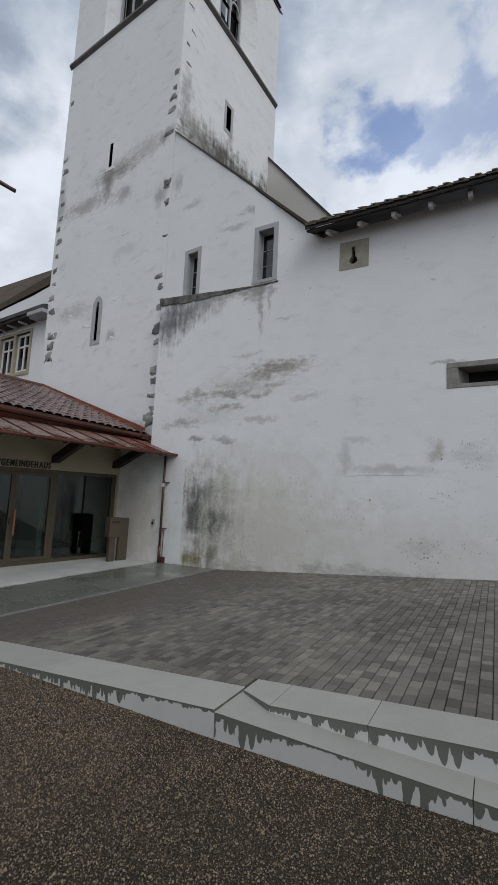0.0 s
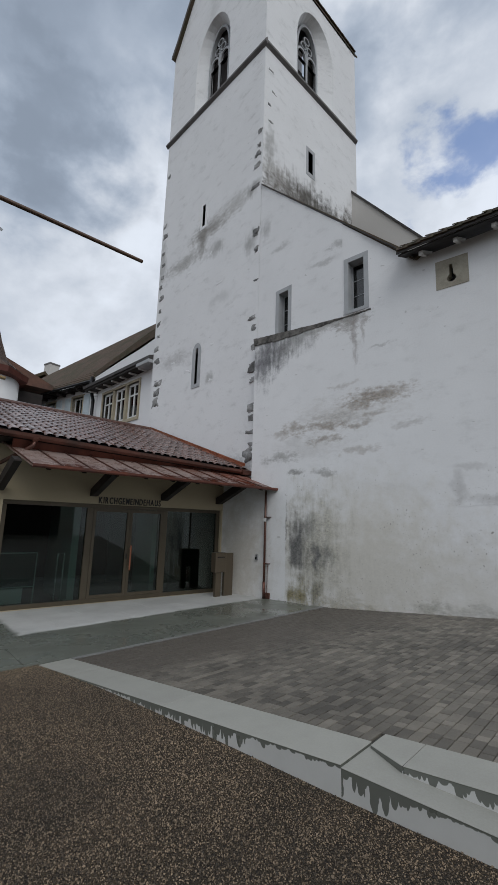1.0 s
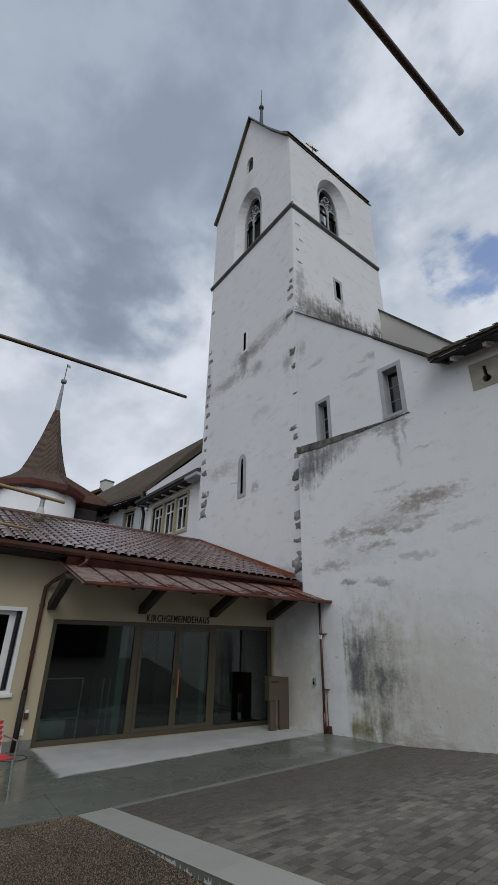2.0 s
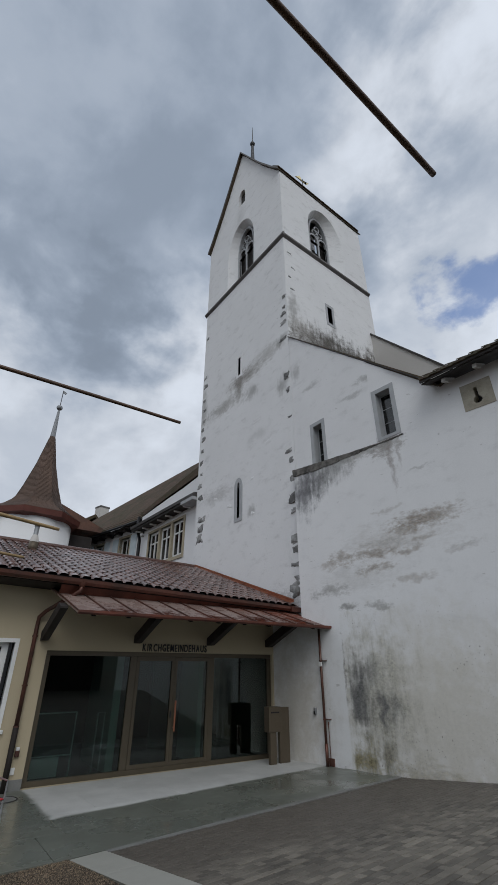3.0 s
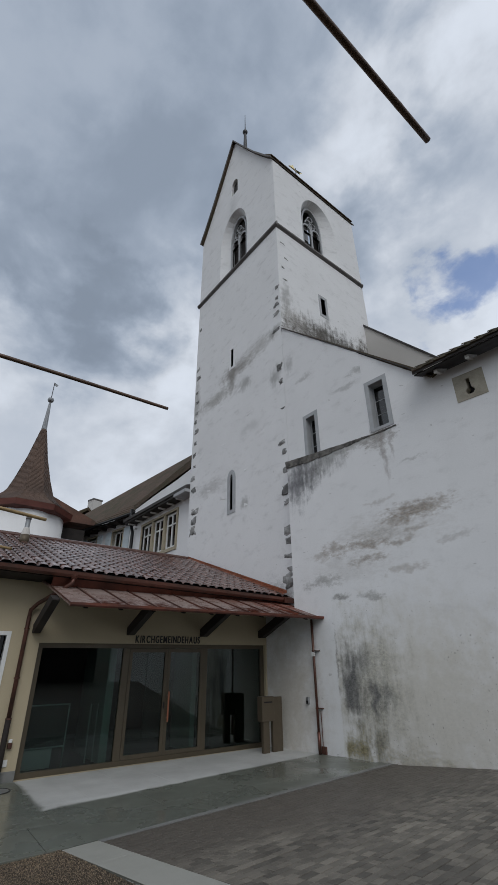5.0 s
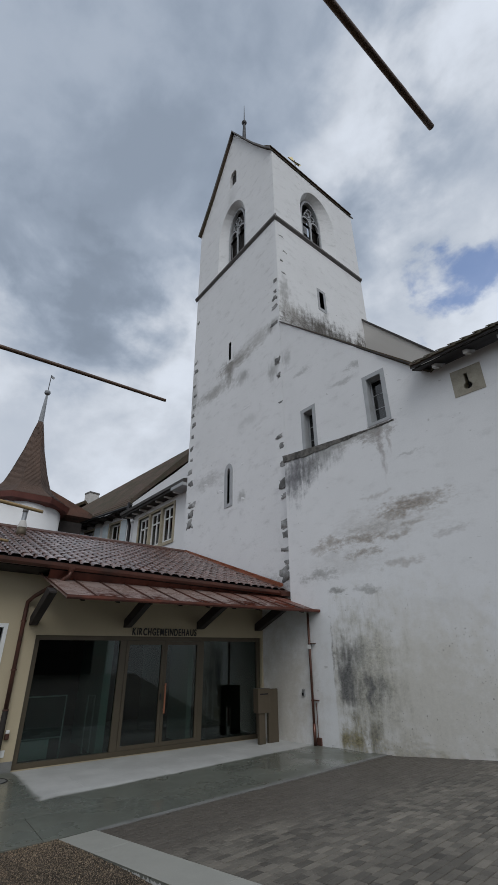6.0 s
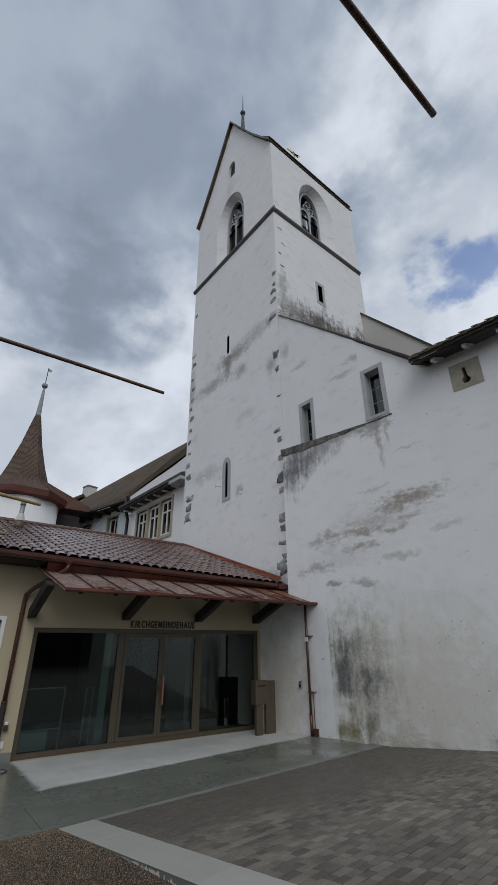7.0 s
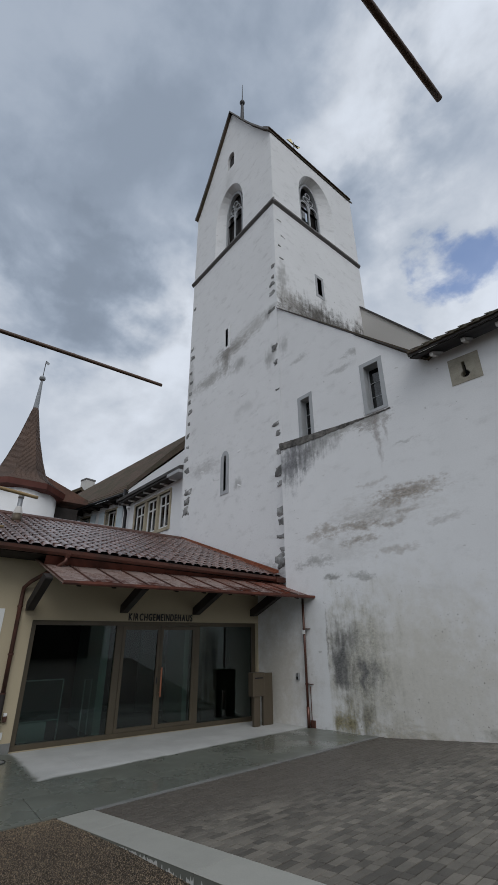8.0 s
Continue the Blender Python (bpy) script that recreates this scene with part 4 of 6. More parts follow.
for m, x0, x1, z0, z1 in ((pose(0, TY0, 0), -13.6, -12.9, 7.0, 9.0), (pose(0, TY0, 0), -13.6, -12.9, 13.9, 15.3), (pose(0, TY0, 0), -13.9, -12.6, 26.0, 28.2), (right_m, 12.0 - TY0, 12.6 - TY0, 16.0, 17.4)):
    part("dark_back", box(x0, x1, 0.52, 0.55, z0, z1), dark_mat, tower, m=m)

# saddle roof with flared eaves
outer = [(TXM + w_, h + 0.10) for w_, h in prof] + [(TXM - w_, h + 0.10) for w_, h in reversed(prof[:-1])]
inner_p = [(TXM + w_, h) for w_, h in prof] + [(TXM - w_, h) for w_, h in reversed(prof[:-1])]
tower_roof = part("roof", prism(outer + list(reversed(inner_p)), 1, TY0 - 0.16, TY1 + 0.2), roof_dark, tower, "dark steep saddle roof")
part("verge", prism([(x, z + 0.015) for x, z in outer] + [(x, z - 0.03) for x, z in reversed(inner_p)], 1, TY0 - 0.21, TY0 - 0.162), dark_stone, tower_roof)
tile_row = to_mesh("eaves_tile", prism([(3.34, 25.40), (3.42, 25.38), (3.42, 25.44), (2.95, 26.10), (2.92, 26.02)], 1, -0.085, 0.085), roof_dark)
for i in range(33):
    part("eaves_tile", tile_row, roof_dark, tower_roof, m=pose(TXM, TY0 - 0.06 + 0.192 * i, 0.01 * (i % 2)))
spike = thing("tower_spike", "slim dark metal spike with a ball on the tower ridge", "finial", (TXM - 0.1, 10.4, 31.4))
part("spike_rod", lathe([(0.16, 31.3), (0.13, 32.2), (0.09, 33.5), (0.05, 34.0), (0.035, 34.2), (0.015, 35.9)], 10, (TXM - 0.1, 10.4)), black_metal, spike)
part("spike_ball", lathe([(0.05, 33.62), (0.13, 33.72), (0.175, 33.85), (0.13, 33.98), (0.05, 34.08)], 14, (TXM - 0.1, 10.4)), black_metal, spike, smooth=True)
cock = thing("weather_vane", "gilded weather vane on the far end of the tower ridge", "weather vane", (TXM - 0.1, 15.1, 31.4))
part("vane_rod", tube([(TXM - 0.1, 15.1, 31.4), (TXM - 0.1, 15.1, 34.6)], 0.03), black_metal, cock)
part("vane_blade", prism([(14.4, 34.25), (14.75, 34.285), (14.95, 34.27), (15.3, 34.272), (15.75, 34.65), (15.5, 34.295), (15.35, 34.55), (15.05, 34.292), (14.8, 34.7), (14.7, 34.52)], 0, TXM - 0.13, TXM - 0.07), gold, cock)

# bare quoin stones where the plaster stops at the corners
rng = random.Random(11)
for z, w_, h in ((16.35, 0.15, 0.16), (15.75, 0.16, 0.13), (15.4, 0.22, 0.17), (14.95, 0.24, 0.15), (14.1, 0.30, 0.14), (12.2, 0.22, 0.2), (11.5, 0.16, 0.15), (10.3, 0.15, 0.05), (8.95, 0.28, 0.10), (8.55, 0.18, 0.15),
                 (7.85, 0.24, 0.18), (7.15, 0.30, 0.27), (6.72, 0.24, 0.12), (5.75, 0.32, 0.22), (5.42, 0.22, 0.16), (4.95, 0.30, 0.12), (4.55, 0.22, 0.10), (4.2, 0.38, 0.30)):
    w_, h = w_ * 0.85, h * 0.85
    part("quoin_stone", rock(w_, 0.035, h, rng), rubble, tower, m=pose(TX1 - w_ * (1.15 if z > 8.2 else 0.72), TY0 + 0.015, z, 0, rng.uniform(-8, 8), 0), smooth=True)
for z in (18.3, 15.6, 15.1, 14.2, 13.6, 13.0, 12.5, 11.9, 11.3, 10.7, 10.1, 9.5, 8.9, 7.9, 7.45, 7.0):
    w_ = rng.uniform(0.14, 0.26) * (1.4 if z < 8.5 else 1)
    part("quoin_stone", rock(w_, 0.03, w_ * rng.uniform(0.45, 0.8), rng), rubble, tower, m=pose(TX0 + w_ * 1.0 + rng.uniform(0, 0.15), TY0 + 0.015, z, 0, rng.uniform(-8, 8), 0), smooth=True)
for y_, z in ((0.35, 19.2), (0.5, 18.3), (0.3, 17.6), (0.4, 16.9)):
    part("quoin_stone", rock(0.16, 0.03, 0.07, rng), rubble, tower, m=right_m @ pose(y_, 0.02, z), smooth=True)
for x, z in ((-12.35, 8.6), (-13.8, 7.9), (-12.3, 7.2), (-14.9, 8.5), (-12.0, 11.0), (-11.3, 9.8), (-14.1, 12.3), (-12.75, 12.5), (-13.9, 10.3)):
    part("bare_stone", rock(rng.uniform(0.12, 0.3), 0.020, rng.uniform(0.04, 0.10), rng), house_white, tower, m=pose(x, TY0 + 0.012, z, 0, rng.uniform(-20, 20), 0), smooth=True)


# ---------------------------------------------------------------- parish hall
hall = thing("parish_hall", "low cream rendered hall with tiled roof and glass front", "building", (-13, 4, 0))
GL0, GL1, GTOP = -0.02, 6.2, 2.43
WN = rect(-3.2, -0.62, 0.95, 2.65)
hall_wall = part("front_wall", panel([(-9.0, -0.6), (6.9, -0.6), (6.9, 3.75), (-9.0, 4.2)], [rect(GL0, GL1, -0.055, GTOP), WN], 0.35), cream, hall, m=F_FRAME)
part("plinth", box(-9.0, GL0 - 0.002, -0.012, 0.3, -0.4, 0.12), strip_mat, hall, m=F_FRAME)

front = thing("glass_front", "bronze framed glass front with a double door", "glass front", tuple(F_FRAME @ Vector((3.1, 0, 0))))
def bar(name, x0, x1, z0, z1, y0=0.10, y1=0.20, parent=front):
    return part(name, box(x0, x1, y0, y1, z0, z1, 0.004), bronze, parent, m=F_FRAME)
bar("frame_rail", GL0, GL1, 2.33, GTOP)
bar("frame_rail", GL0, GL1, -0.055, 0.045)
bar("frame_post", GL0, 0.09, 0.046, 2.329)
bar("frame_post", 1.97, 2.13, 0.046, 2.329)
bar("frame_post", 4.184, 4.32, 0.046, 2.329)
bar("frame_post", 6.08, GL1, 0.046, 2.329)
part("pane", box(0.085, 1.975, 0.145, 0.157, 0.04, 2.335), glass, front, m=F_FRAME)
part("pane", box(4.315, 6.085, 0.145, 0.157, 0.04, 2.335), glass, front, m=F_FRAME)
for x0, x1 in ((2.134, 3.155), (3.161, 4.18)):
    leaf = part("door_leaf", ring_frame(rect(x0, x1, 0.05, 2.325), rect(x0 + 0.075, x1 - 0.075, 0.13, 2.24), 0.095, 0.165), bronze, front, "bronze framed glass door leaf", m=F_FRAME)
    part("pane", box(x0 + 0.07, x1 - 0.07, 0.125, 0.137, 0.12, 2.25), glass, leaf, m=F_FRAME)
    if x0 > 3:
        part("handle", tube([(x0 + 0.05, 0.02, 0.72), (x0 + 0.05, 0.02, 1.36)], 0.022), copper_new, leaf, "long copper coloured pull handle", m=F_FRAME)
        for z in (0.80, 1.28):
            part("handle_mount", tube([(x0 + 0.05, 0.02, z), (x0 + 0.05, 0.096, z)], 0.010), copper_new, leaf, m=F_FRAME)
    else:
        part("lock", box(x1 - 0.05, x1 - 0.02, 0.08, 0.096, 1.0, 1.14), black_metal, leaf, m=F_FRAME)

# the window in the plain stretch of the front
hw = thing("hall_window", "white framed window with a pale sill in the cream wall", "window", tuple(F_FRAME @ Vector((-1.9, 0, 0.95))))
part("window_surround", ring_frame(rect(-3.2, -0.62, 0.95, 2.65), rect(-3.12, -0.70, 1.02, 2.57), -0.02, 0.22), white_frame, hw, m=F_FRAME)
part("window_sill", box(-3.25, -0.57, -0.06, 0.1, 0.90, 0.97, 0.006), white_frame, hw, m=F_FRAME)
part("window_frame", ring_frame(rect(-3.12, -0.80, 1.02, 2.57), rect(-3.04, -0.93, 1.10, 2.49), 0.14, 0.20), white_frame, hw, m=F_FRAME)
part("shutter_rail", box(-0.80, -0.74, 0.05, 0.12, 1.02, 2.57), black_metal, hw, m=F_FRAME)
part("pane", box(-3.05, -0.92, 0.165, 0.173, 1.09, 2.5), glass, hw, m=F_FRAME)

# rooms behind the glass, their dimness put into dark colours
room = thing("hall_room", "entrance room with pale wall ends, its dim depth put into near-black colours", "room", tuple(F_FRAME @ Vector((2, 3, 0))), kind="structure")
part("room_floor", box(-5.0, 6.8, 0.22, 5.5, -0.12, -0.02), inner_dim, room, m=F_FRAME)
part("room_ceiling", box(-5.0, 6.8, 0.37, 5.5, 2.62, 2.72), inner_dim, room, m=F_FRAME)
part("room_wall", box(-5.0, 6.8, 5.5, 5.6, -0.1, 2.7), inner_dim, room, m=F_FRAME)
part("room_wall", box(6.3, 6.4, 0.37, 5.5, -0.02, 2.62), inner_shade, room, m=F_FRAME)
part("room_wall", box(-5.1, -5.0, 0.37, 5.6, -0.1, 2.7), inner_dim, room, m=F_FRAME)
part("room_wall", box(1.74, 1.92, 0.40, 2.4, -0.02, 2.62), inner_wall, room, m=F_FRAME)
part("room_wall", box(4.02, 4.16, 0.40, 1.5, -0.02, 2.62), inner_wall, room, m=F_FRAME)
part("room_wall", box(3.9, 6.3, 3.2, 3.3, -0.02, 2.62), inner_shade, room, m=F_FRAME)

board = thing("chalkboard_stand", "chalkboard in a pale frame on a stand behind the glass", "board", tuple(F_FRAME @ Vector((0.5, 0.9, 0))))
part("board", box(0.12, 0.94, 0.40, 0.42, 0.40, 1.18), board_mat, board, m=F_FRAME)
part("board_frame", ring_frame(rect(0.10, 0.96, 0.385, 1.20), rect(0.125, 0.935, 0.41, 1.175), 0.385, 0.435), white_frame, board, m=F_FRAME)
for x in (0.11, 0.95):
    part("leg", box(x - 0.013, x + 0.013, 0.40, 0.426, -0.02, 0.384), white_frame, board, m=F_FRAME)
part("poster", box(0.16, 0.72, 0.44, 0.445, 0.02, 0.37), white_frame, board, "pale sheet below the board", m=F_FRAME)
stand = thing("barrier_stand", "thin pale metal stand behind the glass", "stand", tuple(F_FRAME @ Vector((1.6, 1.2, 0))))
part("stand_frame", tube([(1.5, 0.6, 0.0), (1.5, 0.6, 1.14), (1.66, 0.6, 1.14), (1.66, 0.6, 0.0)], 0.016), white_frame, stand, m=F_FRAME)
locker = thing("cabinet", "dark upright cabinet behind the glass", "cabinet", tuple(F_FRAME @ Vector((5.2, 1.0, 0))))
part("body", box(4.27, 4.85, 0.8, 1.2, -0.02, 1.2, 0.01), dark_mat, locker, m=F_FRAME)
part("top_box", box(4.72, 4.84, 0.85, 1.0, 1.2, 1.32), black_metal, locker, m=F_FRAME)
part("pole", box(4.52, 4.58, 0.95, 1.01, 1.2, 2.5), black_metal, locker, m=F_FRAME)

# raised lettering over the door
sign = thing("hall_sign", "dark raised capital letters over the glass door", "sign", tuple(F_FRAME @ Vector((3.1, 0, 2.45))))
def letter_mesh(ch):
    cu = bpy.data.curves.new("letter", "FONT")
    cu.body, cu.size, cu.extrude, cu.offset = ch, 0.235, 0.012, 0.004
    ob = bpy.data.objects.new("letter", cu)
    me = bpy.data.meshes.new_from_object(ob)
    bpy.data.objects.remove(ob)
    bpy.data.curves.remove(cu)
    me.materials.clear()
    me.materials.append(black_metal)
    xs = [v.co.x for v in me.vertices]
    for v in me.vertices:
        v.co.x -= min(xs)
    return me, max(xs) - min(xs)


word = [letter_mesh(ch) for ch in "KIRCHGEMEINDEHAUS"]
gap = 0.048
total = sum(w_ for _, w_ in word) + gap * (len(word) - 1)
sx = 1.80 / total
x = 2.20
for me, w_ in word:
    part("letter", me, black_metal, sign, m=F_FRAME @ pose(x, -0.014, 2.455, 90) @ Matrix.Diagonal((sx, 1.0, 1.0, 1.0)))
    x += (w_ + gap) * sx

# copper canopy on dark brackets
canopy = thing("canopy", "standing seam copper canopy, brown and streaked, on dark timber brackets", "canopy", tuple(F_FRAME @ Vector((3.2, 0, 3.0))))
C_IN, C_OUT, CZ_IN, CZ_OUT, CS1 = 0.02, 2.15, 3.77, 3.05, 6.66
def cz(o):
    return CZ_IN + (CZ_OUT - CZ_IN) * (o - C_IN) / (C_OUT - C_IN)
def c_end(o):
    return 6.27 + (CS1 - 6.27) * o / C_OUT
def c_start(o):
    return -0.25 + 0.25 * o / C_OUT
bm = bmesh.new()
ring = [(c_start(C_IN), -C_IN, cz(C_IN)), (c_end(C_IN), -C_IN, cz(C_IN)), (c_end(C_OUT), -C_OUT, CZ_OUT), (c_start(C_OUT), -C_OUT, CZ_OUT)]
top = [bm.verts.new(p) for p in ring]
low = [bm.verts.new((a, b, c - 0.03)) for a, b, c in ring]
bm.faces.new(top)
bm.faces.new(low)
for i in range(4):
    bm.faces.new((top[i], top[(i + 1) % 4], low[(i + 1) % 4], low[i]))
part("copper_sheet", bm, copper_sheet, canopy, m=F_FRAME)
n_seams = 11
for i in range(n_seams + 1):
    s = c_start(C_IN) + 0.012 + (c_end(C_IN) - 0.03 - c_start(C_IN)) * i / n_seams
    e = c_start(C_OUT) + 0.012 + (c_end(C_OUT) - 0.03 - c_start(C_OUT)) * i / n_seams
    bm = bmesh.new()
    vs = []
    for (a, o) in ((s, C_IN), (e, C_OUT)):
        vs.append([bm.verts.new((a - 0.010, -o, cz(o))), bm.verts.new((a + 0.010, -o, cz(o))), bm.verts.new((a + 0.010, -o, cz(o) + 0.032)), bm.verts.new((a - 0.010, -o, cz(o) + 0.032))])
    for k in range(4):
        bm.faces.new((vs[0][k], vs[0][(k + 1) % 4], vs[1][(k + 1) % 4], vs[1][k]))
    bm.faces.new(vs[0])
    bm.faces.new(vs[1])
    part("seam", bm, copper, canopy, m=F_FRAME)
part("soffit", prism([(-0.03, cz(0.03) - 0.034), (-2.08, cz(2.08) - 0.034), (-2.08, cz(2.08) - 0.06), (-0.03, cz(0.03) - 0.06)], 0, 0.0, 6.2), timber, canopy, m=F_FRAME)
part("gutter", prism([(-2.13, 3.005), (-2.19, 3.0), (-2.225, 3.03), (-2.225, 3.075), (-2.205, 3.075), (-2.20, 3.035), (-2.18, 3.02), (-2.13, 3.025)], 0, c_start(C_OUT) - 0.01, 6.70), copper_red, canopy, "thin copper gutter lip", m=F_FRAME)
for s in (-0.14, 2.03, 4.08, 6.02):
    part("bracket", prism([(-0.002, 2.62), (-0.16, 2.62), (-1.55, 3.16), (-1.55, cz(1.55) - 0.062), (-1.25, cz(1.25) - 0.062), (-0.002, 2.80)], 0, s - 0.075, s + 0.075), timber, canopy, "dark timber bracket", m=F_FRAME)
for i in range(9):
    s = 0.35 + 0.72 * i
    if s < 6.2:
        part("rafter", prism([(-0.03, cz(0.03) - 0.062), (-2.0, cz(2.0) - 0.062), (-2.0, cz(2.0) - 0.11), (-0.03, cz(0.03) - 0.13)], 0, s - 0.04, s + 0.04), timber, canopy, m=F_FRAME)

# main roof: clay tiles on a gently twisted plane, its lower edge falling a little towards the church
EO = 0.78
def eave_z(s):
    return 3.94 - 0.031 * s
def roof_pt(s, v, lift=0.0):
    """s along the eaves, v from the eaves (0) to the ridge (1)."""
    y = -EO + (4.80 + 0.065 * s + EO) * v
    z = eave_z(s) + (5.82 - eave_z(s)) * v
    return Vector((s, y, z + lift))
def roof_end(v):
    return 6.52 - 0.40 * v
bm = bmesh.new()
S0 = -9.0
q = [(roof_pt(S0, 0), roof_pt(roof_end(0), 0), roof_pt(roof_end(1), 1), roof_pt(S0, 1))]
top = [bm.verts.new(p - Vector((0, 0, 0.03))) for p in q[0]]
low = [bm.verts.new(p - Vector((0, 0, 0.16))) for p in q[0]]
bm.faces.new(top)
bm.faces.new(low)
for i in range(4):
    bm.faces.new((top[i], top[(i + 1) % 4], low[(i + 1) % 4], low[i]))
roof = part("roof", bm, timber, hall, "brown clay tile roof, wet and shining", m=F_FRAME)
back_q = [roof_pt(S0, 1), roof_pt(roof_end(1), 1), Vector((roof_end(1), 10.2, 4.0)), Vector((S0, 10.2, 4.0))]
bm = bmesh.new()
top = [bm.verts.new(p) for p in back_q]
low = [bm.verts.new(p - Vector((0, 0, 0.14))) for p in back_q]
bm.faces.new(top)
bm.faces.new(low)
for i in range(4):
    bm.faces.new((top[i], top[(i + 1) % 4], low[(i + 1) % 4], low[i]))
part("roof_back", bm, tile_mat, hall, m=F_FRAME)
part("back_wall", box(-9.0, 6.1, 9.9, 10.1, -0.5, 4.0), cream, hall, m=F_FRAME)
part("end_wall", prism([(0.36, -0.5), (9.9, -0.5), (9.9, 3.95), (5.0, 5.6), (0.36, 4.1)], 0, -8.95, -8.75), cream, hall, m=F_FRAME)
part("ridge_cap", tube([tuple(roof_pt(S0, 1, 0.02)), tuple(roof_pt(roof_end(1), 1, 0.02))], 0.09, sides=8), tile_mat, roof, m=F_FRAME)

# gutter, soffit board and flashing
def along(profile, s0, s1, dz=0.0):
    """A profile of (distance before the front, height over the eaves line) along the falling eaves."""
    bm = bmesh.new()
    rows_ = [[bm.verts.new((s, -o, eave_z(s) + h + dz)) for o, h in profile] for s in (s0, s1)]
    k = len(profile)
    for i in range(k):
        bm.faces.new((rows_[0][i], rows_[0][(i + 1) % k], rows_[1][(i + 1) % k], rows_[1][i]))
    bm.faces.new(rows_[0])
    bm.faces.new(rows_[1])
    return bm
part("gutter", along([(0.74, -0.15), (0.80, -0.19), (0.87, -0.19), (0.92, -0.14), (0.93, -0.07), (0.91, -0.07), (0.90, -0.13), (0.86, -0.165), (0.81, -0.165), (0.76, -0.13)], S0, 6.50), copper, hall, "copper eaves gutter", m=F_FRAME)
part("soffit", along([(0.0, -0.24), (0.76, -0.20), (0.76, -0.14), (0.0, -0.16)], S0, 6.40), timber, hall, m=F_FRAME)
part("copper_apron", along([(0.60, -0.385), (0.62, -0.385), (0.76, -0.16), (0.74, -0.16)], -0.12, 6.35), copper_red, hall, "red-brown copper apron between gutter and canopy", m=F_FRAME)
bm = bmesh.new()
lift = Vector((0, 0, 0.10))
e0, e1 = roof_pt(roof_end(0) - 0.05, 0), roof_pt(roof_end(1) - 0.02, 1)
a0, a1 = roof_pt(roof_end(0) - 0.20, 0), roof_pt(roof_end(1) - 0.13, 1)
vs = [bm.verts.new(p) for p in (a0 + lift * 0.5, a1 + lift * 0.5, e1 + lift * 0.9, e0 + lift * 0.9)]
ws = [bm.verts.new(p) for p in (e0 + lift * 1.7, e1 + lift * 1.2)]
bm.faces.new(vs)
bm.faces.new((vs[3], vs[2], ws[1], ws[0]))
bmesh.ops.solidify(bm, geom=bm.faces[:], thickness=0.012)
part("flashing", bm, copper_new, hall, "bright copper flashing along the church", m=F_FRAME)
part("flashing_end", prism([(-0.55, 3.50), (-0.95, 3.53), (-0.95, 3.66), (-0.60, 3.80), (-0.55, 3.80)], 0, 6.25, 6.60), copper, hall, m=F_FRAME)

# downpipes
dp = thing("downpipe", "copper downpipe with a swan neck from the hall gutter", "downpipe", tuple(F_FRAME @ Vector((-0.35, -0.1, 0))), group="downpipes")
part("pipe", tube([(0.30, -0.84, 3.76), (0.28, -0.84, 3.62), (0.16, -0.75, 3.52), (-0.24, -0.22, 3.22), (-0.34, -0.09, 3.10), (-0.345, -0.08, 2.9), (-0.345, -0.08, 1.02)], 0.045, sides=12), copper, dp, m=F_FRAME, smooth=True)
part("stand_pipe", tube([(-0.345, -0.08, 1.02), (-0.345, -0.08, -0.06)], 0.056, sides=12), timber, dp, "dark cast stand pipe", m=F_FRAME, smooth=True)
part("outlet", lathe([(0.05, 3.70), (0.09, 3.76), (0.10, 3.82)], 12, (0.30, -0.84)), copper, dp, m=F_FRAME)
for z in (1.02, 1.75, 2.7):
    part("pipe_clip", tube([(-0.345, -0.08, z - 0.015), (-0.345, -0.08, z + 0.015)], 0.060, sides=12), copper, dp, m=F_FRAME)
dp2 = thing("downpipe", "slim copper downpipe on the white wall below the canopy", "downpipe", tuple(P_FRAME @ Vector((0.02, -0.07, 0))), group="downpipes")
part("pipe", tube([(0.0, -0.075, 3.02), (0.0, -0.075, 0.45)], 0.032, sides=12), copper, dp2, m=P_FRAME, smooth=True)
part("stand_pipe", tube([(0.0, -0.075, 0.45), (0.0, -0.075, -0.01)], 0.04, sides=12), copper, dp2, m=P_FRAME, smooth=True)
part("side_rod", tube([(0.085, -0.04, 0.9), (0.085, -0.04, 0.02)], 0.010, sides=8), copper, dp2, m=P_FRAME)
part("wall_plate", box(0.03, 0.17, -0.05, -0.0, 0.0, 0.16, 0.006), copper, dp2, m=P_FRAME)
for z in (0.95, 2.25):
    part("pipe_clip", tube([(0.0, -0.075, z - 0.015), (0.0, -0.075, z + 0.015)], 0.042, sides=12), copper, dp2, m=P_FRAME)
    part("clip_arm", box(0.0, 0.16, -0.08, -0.0, z - 0.008, z + 0.008), copper, dp2, m=P_FRAME)
part("name_plate", box(-0.03, 0.07, -0.135, -0.115, 2.12, 2.22), white_frame, dp2, "small white plate", m=P_FRAME)

# small fittings
drain = thing("drain_cover", "round grey metal drain cover beside the downpipe", "drain", tuple(F_FRAME @ Vector((-0.42, -0.75, -0.05))))
dz = pave_z((F_FRAME @ Vector((-0.42, -0.75, 0))).x)
part("cover", lathe([(0.22, dz), (0.22, dz + 0.008), (0.20, dz + 0.012)], 24, (-0.42, -0.75)), zinc, drain, m=F_FRAME)
part("rim", tube([(-0.42 + 0.235 * math.cos(k * math.pi / 12), -0.75 + 0.235 * math.sin(k * math.pi / 12), dz + 0.006) for k in range(25)], 0.010, sides=6), black_metal, drain, m=F_FRAME)
lamp = thing("wall_fitting", "small white and brown socket box on the cream wall", "socket", tuple(F_FRAME @ Vector((-0.2, -0.03, 0.55))))
part("body", box(-0.26, -0.18, -0.07, 0.0, 0.50, 0.60, 0.008), copper, lamp, m=F_FRAME)
